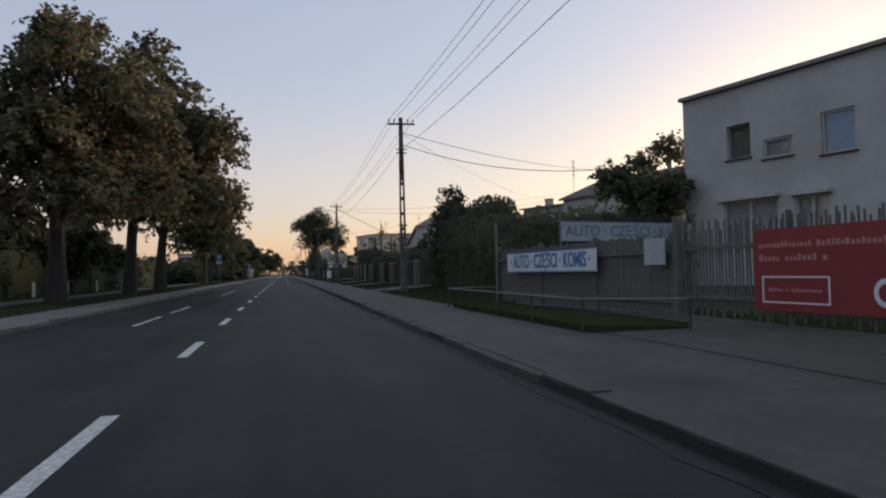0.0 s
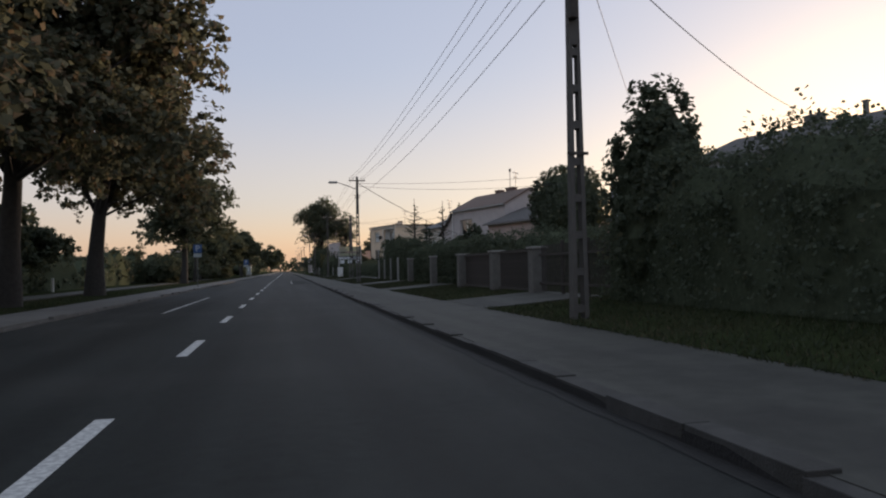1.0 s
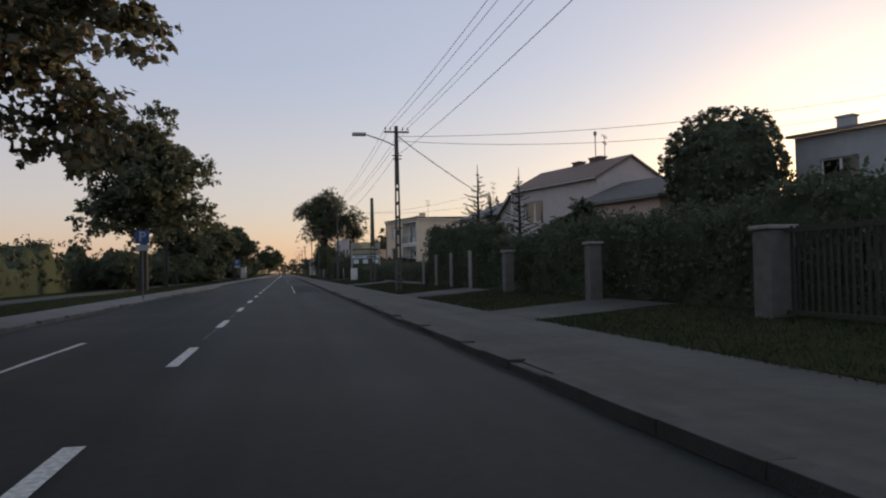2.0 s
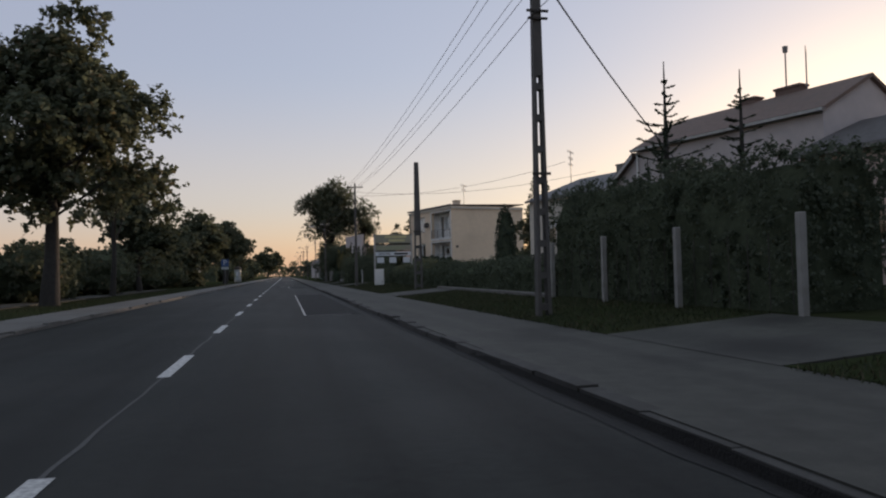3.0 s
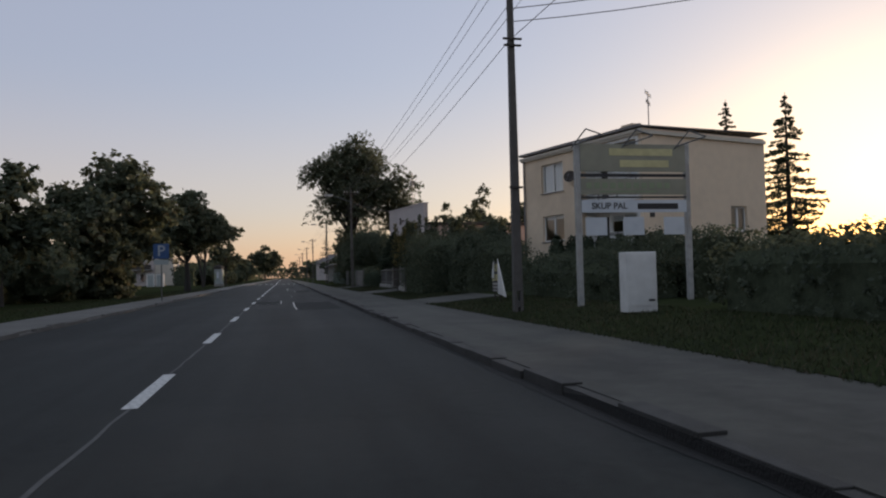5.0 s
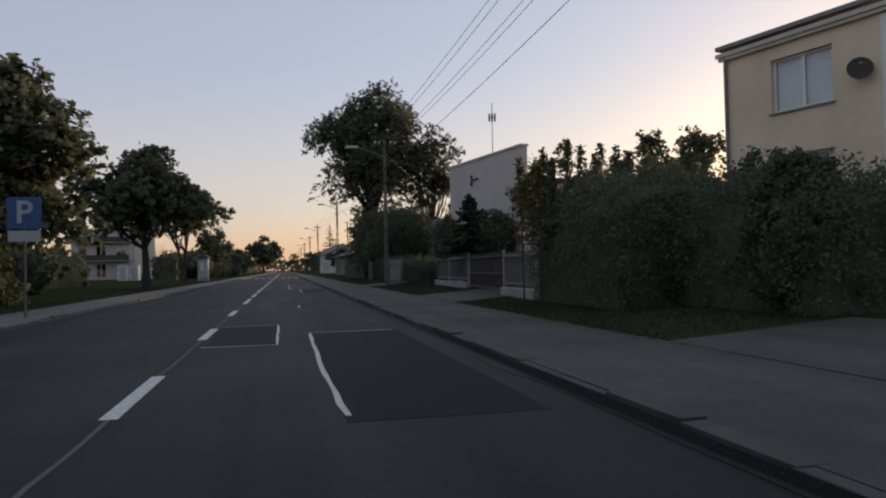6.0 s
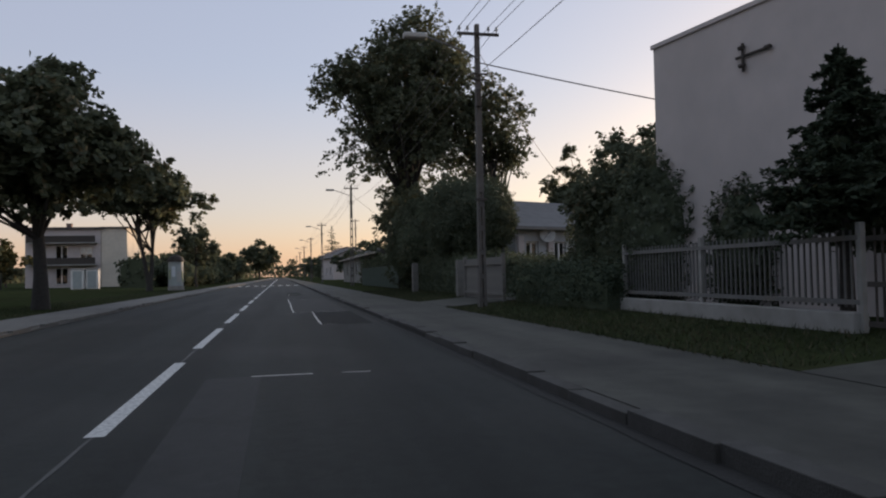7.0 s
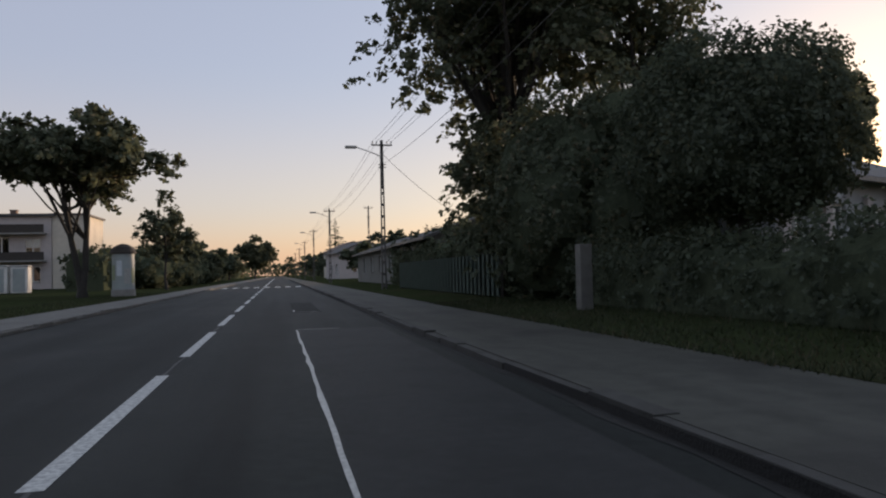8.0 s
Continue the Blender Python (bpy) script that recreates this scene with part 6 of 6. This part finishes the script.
hedge("low clipped hedge on a concrete edge", 7.25, 8.7, 76.3, 89.8, 1.0, 115, DARK_LEAF, 0.09, 90, 0.06, shoot=0.08)
hedge("low clipped hedge along the verge", 7.3, 8.8, 90.4, 105.8, 1.1, 116, DARK_LEAF, 0.09, 80, 0.07, shoot=0.09)
hedge("low clipped hedge along the verge", 7.4, 9.4, 110.4, 117.0, 1.0, 117, DARK_LEAF, 0.1, 80, 0.1)
bush("columnar dark thuja by the bungalow", 11.43, 93.8, 0.58, 0.58, 4.05, 118, NEEDLE, 0.055, 8000, 2.5, "thuja", rough=0.05, shoot=0.08)
bush("dark garden shrub before the bungalow", 13.4, 87.0, 1.25, 1.1, 2.75, 119, DARK_LEAF, 0.09, 6000, rough=0.2)
tree("garden_tree", "airy garden tree behind the bungalow", 19.6, 111.0, 6.6, 0.9, 2.1, GREEN_LEAF, 8000, 0.14, 120, 0.1, 18, column=0.9)
bush("dark shrub beneath the garden tree", 18.6, 111.6, 1.7, 1.6, 2.2, 352, DARK_LEAF, 0.13, 2600, rough=0.2)
conifer("tall spruce behind the yellow house", 28.0, 136.5, 11.5, 3.0, 121, 30, 0.6, full=0.9)
conifer("tall spruce behind the yellow house", 27.0, 129.5, 10.2, 2.7, 122, 28, 0.6, full=0.9)
hedge("dark clipped garden hedge", 9.6, 11.0, 91.5, 108.5, 1.1, 123, DARK_LEAF, 0.11, 50, 0.08)
for k, (x, y, h, r) in enumerate(((12.52, 126.84, 2.28, 0.5), (13.03, 126.2, 2.22, 0.48), (13.19, 124.88, 2.18, 0.5), (13.44, 123.75, 2.25, 0.52), (13.7, 122.6, 2.1, 0.5), (14.0, 121.4, 2.0, 0.5), (14.3, 120.2, 2.0, 0.5))):
    bush("rounded dark thuja in a row before the house", x, y, r, r, h, 130 + k, NEEDLE, 0.055, 4500, 1.4, "thuja", rough=0.05, shoot=0.07)
hedge("low dark hedge before the row of thujas", 11.0, 12.1, 118.6, 126.6, 1.2, 351, DARK_LEAF, 0.1, 60, 0.1)
hedge("dark hedge under the board", 9.4, 11.2, 110.0, 115.2, 1.6, 140, DARK_LEAF, 0.11, 60, 0.1)
hedge("dense dark shrubs along the drive", 6.7, 9.4, 121.3, 125.2, 1.7, 141, DARK_LEAF, 0.08, 110, 0.14, shoot=0.2)
bush("broad dark shrub rising above the hedge", 9.3, 125.7, 1.25, 1.3, 2.75, 349, DARK_LEAF, 0.07, 9000, 1.3, rough=0.16)
bush("dark pointed shrub at the corner of the drive", 7.2, 122.3, 0.8, 0.8, 2.2, 350, DARK_LEAF, 0.055, 7000, 1.6, rough=0.1, shoot=0.14)
hedge("dense dark shrubs grown out beside the fence", 5.6, 9.0, 125.0, 129.3, 2.15, 241, GREEN_LEAF, 0.075, 130, 0.16, shoot=0.24)
# yellow leaves here and on the first two shoots paint low golden sun
tree("tall_shrub", "tall leafy shrub by the fence, golden sunlight put into its leaf colour", 6.6, 130.1, 3.35, 1.3, 0.8, YELLOW_LEAF, 7000, 0.065, 142, 0.05, 18, 1.0, (-0.35, 0.4), category="shrub")
tree("tall_shrub", "tall green leafy shrub behind the hedge", 6.9, 128.8, 2.75, 0.1, 1.2, GREEN_LEAF, 13000, 0.06, 342, 0.06, 20, category="shrub")
tree("tall_shrub", "broad dark leafy shrub behind the hedge", 9.2, 130.6, 4.2, 0.3, 1.25, GREEN_LEAF, 9000, 0.085, 343, 0.07, 18, category="shrub")
for k, (x, y, h) in enumerate(((5.29, 129.0, 3.4), (5.6, 128.7, 3.2), (5.84, 129.0, 3.55), (6.1, 129.2, 3.4), (6.37, 129.0, 3.78), (6.71, 129.1, 3.62), (6.95, 128.8, 3.4), (7.19, 129.0, 3.62), (7.58, 129.0, 3.55), (7.95, 129.2, 3.5), (8.4, 129.0, 3.6))):
    upright_shoot("tall pointed leafy shoot rising from the shrubs", x, y, 1.3, h - 0.12, 0.26, 250 + k, YELLOW_LEAF if k < 2 else GREEN_LEAF)
tree("garden_tree", "leafy dark garden tree behind the parapet building", 17.3, 142.2, 6.4, 1.0, 2.2, GREEN_LEAF, 11000, 0.12, 143, 0.12, 20)
tree("garden_tree", "leafy dark garden tree behind the parapet building", 17.25, 156.2, 8.5, 1.2, 2.2, GREEN_LEAF, 9000, 0.13, 144, 0.14, 20)
tree("garden_tree", "low leafy garden tree behind the hedge", 11.6, 134.0, 3.6, 0.5, 1.9, GREEN_LEAF, 9000, 0.11, 346, 0.1, 18)
conifer("small spruce inside the fence", 6.65, 139.2, 3.5, 1.2, 145, 22, 1.45, full=2.6, needle=0.042)
bush("dome-shaped dark weeping shrub on a bare stem", 7.45, 139.3, 0.82, 0.95, 2.65, 146, DARK_LEAF, 0.07, 6000, name="weeping_shrub", lift=1.0, rough=0.05, boxy=0.6)
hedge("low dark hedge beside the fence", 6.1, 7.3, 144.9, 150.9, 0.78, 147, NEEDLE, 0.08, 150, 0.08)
hedge("dark hedge before the low house", 7.5, 8.8, 152.2, 157.5, 1.1, 347, DARK_LEAF, 0.1, 80, 0.1)
bush("low dark shrub beside the parapet wall", 7.75, 142.7, 0.62, 0.9, 2.15, 348, DARK_LEAF, 0.06, 6000, 1.2, rough=0.12)
bush("dense core of the tall shrub", 9.6, 149.4, 1.9, 2.4, 4.0, 240, DARK_LEAF, 0.07, 16000, 1.3, rough=0.15)
bush("dense dark shrub between the fence and the wall", 7.3, 144.9, 0.7, 1.2, 3.0, 242, DARK_LEAF, 0.06, 8000, 1.6, rough=0.12)
bush("tall dark leafy shrub behind the gate", 9.5, 151.9, 1.3, 1.3, 3.7, 243, GREEN_LEAF, 0.065, 10000, 1.2, rough=0.16)
tree("garden_tree", "dark leafy tree beside the parapet wall", 9.65, 149.7, 4.6, 0.3, 2.3, GREEN_LEAF, 17000, 0.09, 148, 0.12, 18)
tree("tall_tree", "tall dense dark tree at the roadside", 7.3, 173.5, 16.0, 4.6, 5.4, GREEN_LEAF, 50000, 0.14, 163, 0.36, 56, column=1.2, skirt=5)
tree("tall_tree", "tall airy tree behind the dense one", 12.4, 174.0, 12.8, 4.0, 3.2, GREEN_LEAF, 12000, 0.13, 150, 0.26, 28)
bush("umbrella-shaped dark weeping tree", 8.05, 162.4, 1.78, 1.8, 4.55, 151, DARK_LEAF, 0.062, 30000, name="weeping_tree", lift=1.6, category="tree", rough=0.09, boxy=0.5, shoot=0.34)
hedge("dark hedge behind the gate post", 6.4, 8.2, 156.6, 166.5, 1.15, 152, DARK_LEAF, 0.11, 80, 0.15)
bush("undergrowth beneath the tall tree", 7.0, 168.6, 1.7, 2.4, 5.0, 153, GREEN_LEAF, 0.085, 16000, rough=0.2)
bush("undergrowth beneath the tall tree", 8.5, 167.4, 1.8, 2.4, 5.4, 157, GREEN_LEAF, 0.085, 14000, rough=0.22)
hedge("overgrown shrubs behind the green fence", 6.9, 9.6, 171.8, 197.0, 2.3, 158, GREEN_LEAF, 0.13, 45, 0.28)
tree("garden_tree", "garden tree behind the low house", 18.2, 175.6, 9.0, 2.0, 1.9, GREEN_LEAF, 9000, 0.13, 154, 0.15, 16)
tree("garden_tree", "garden tree behind the low house", 21.5, 175.6, 9.3, 2.0, 1.7, GREEN_LEAF, 8000, 0.13, 155, 0.15, 16)
conifer("tall pointed tree far along the road", 12.4, 315.0, 13.2, 4.5, 156, 16, 1.0)
for k, (x, y, h, r) in enumerate(((11, 218, 4.5, 2.6), (9, 232, 4.0, 2.4), (13, 250, 6, 3), (10, 280, 4.5, 2.6), (12, 320, 5, 3), (11, 345, 6, 3.2), (10, 372, 6, 3.2), (11, 410, 8, 4), (4, 470, 9, 6), (-16, 440, 9, 6))):
    tree("roadside_tree", "dark roadside tree in the distance", x, y, h, 0.5, r, DARK_LEAF, 3000, 0.34, 160 + k, 0.14, 14)

# inner garden fence by the flat-roofed house
fence("garden_fence", "pale upright garden fence before the house", (15.9, 49.8), (15.0, 56.2), 1.9, 0.2, PALE_METAL, 0.0, 0.07, 0.02, (0, 0.5, 1), 0.1, (0.2, 0.85), False, 0.1, 0.0, 16)

tree("garden_tree", "garden tree behind the long shed", 15.5, 200.0, 6.6, 0.8, 2.8, GREEN_LEAF, 6000, 0.2, 180, 0.14, 16)
tree("garden_tree", "garden tree behind the long shed", 16.5, 212.0, 6.2, 0.8, 2.6, GREEN_LEAF, 5000, 0.2, 181, 0.14, 16)

# ---- woods on the horizon ----
rng = np.random.default_rng(400)
pts, nor = [], []
for x0, y0, x1, y1, h in ((-420, 700, 420, 820, 11), (-170, 150, -120, 700, 9), (-70, 430, -14, 480, 8), (12, 430, 80, 500, 9), (90, 120, 200, 700, 9)):
    L = math.hypot(x1 - x0, y1 - y0)
    m = int(L * 10)
    u = rng.uniform(0, 1, m)
    top = h * (0.75 + 0.18 * np.sin(u * L / 9) + 0.12 * np.sin(u * L / 3.7 + 1))
    z = rng.uniform(0, 1, m) ** 0.8 * top
    pts.append(np.stack([x0 + (x1 - x0) * u + rng.normal(0, 2.5, m), y0 + (y1 - y0) * u + rng.normal(0, 2.5, m), z], 1))
    nor.append(np.tile([0.0, -0.8, 0.5], (m, 1)))
far = new("far_woods", leaf_mesh("far_woods", np.concatenate(pts), np.concatenate(nor), 2.1, GREEN_LEAF, rng, 1.2))
tagged(far, "line of dark woods on the horizon", "woods", kind="stuff")

# ---- tufts on the verges ----
rng = np.random.default_rng(300)
n = 110000
gx, gy = 4.3 + 2.9 * rng.uniform(0, 1, n) ** 1.15, rng.uniform(19, 172, n)
for a, b in ((35.0, 39.5), (50.3, 53.7), (62.3, 66.4), (85.8, 90.4), (116.8, 121.2), (131.8, 137.4), (151.0, 155.6)):
    keep = (gy < a) | (gy > b)
    gx, gy = gx[keep], gy[keep]
lx, ly = rng.uniform(-9.2, -6.6, 26000), rng.uniform(8, 200, 26000)
gx, gy = np.r_[gx, lx], np.r_[gy, ly]
n = len(gx)
h = rng.uniform(0.03, 0.095, n)
th = rng.uniform(0, math.tau, n)
base = np.stack([gx, gy, np.array([gz(v) for v in gx]) - 0.015], 1)
side = np.stack([np.cos(th), np.sin(th), np.zeros(n)], 1) * 0.009
tip = base + np.stack([rng.normal(0, 0.04, n), rng.normal(0, 0.04, n), h], 1)
v = np.stack([base - side, base + side, tip], 1).reshape(-1, 3)
me = bpy.data.meshes.new("grass_tufts")
me.vertices.add(3 * n), me.loops.add(3 * n), me.polygons.add(n)
me.vertices.foreach_set("co", v.astype(np.float32).ravel())
me.loops.foreach_set("vertex_index", np.arange(3 * n, dtype=np.int32))
me.polygons.foreach_set("loop_start", np.arange(0, 3 * n, 3, dtype=np.int32))
me.update(calc_edges=True)
me.materials.append(BLADE)
tagged(new("grass_tufts", me), "short rough grass on the verges", "grass", kind="stuff")

# ---- kerb stones, last ----
def kerb_line(name, label, x0, x1, top, y0, y1, seed, KERB=KERB, sway=0.0):
    bm = bmesh.new()
    box(bm, min(x0, x1) + 0.02, max(x0, x1) - 0.02, Y0, Y1, -0.3, top - 0.05)
    line = structure(name, bm, KERB, label, "kerb")
    bm = bmesh.new()
    box(bm, min(x0, x1), max(x0, x1), -0.4995, 0.4995, -0.15, top, 0.004)
    stone = finish("kerb_stone", bm, KERB)
    rng = random.Random(seed)
    for k in range(int(y1 - y0)):
        o = new("kerb_stone", stone)
        o.parent = line
        shift = sway * (math.sin(0.21 * k + seed) + 0.6 * math.sin(0.53 * k) + 0.5 * math.sin(1.13 * k))
        o.matrix_local = pose(shift + rng.uniform(-0.008, 0.008), y0 + k + 0.5, rng.uniform(-0.003, 0.001), rng.uniform(-0.08, 0.08), rng.uniform(-0.5, 0.5), rng.uniform(-0.4, 0.4))


kerb_line("kerb_right", "worn dirty concrete kerb stones", 2.19, 2.37, 0.093, -2, 214, 1, sway=0.022)
kerb_line("kerb_left", "worn low concrete kerb stones", -5.0, -5.115, 0.075, 6, 246, 2, STRIP)
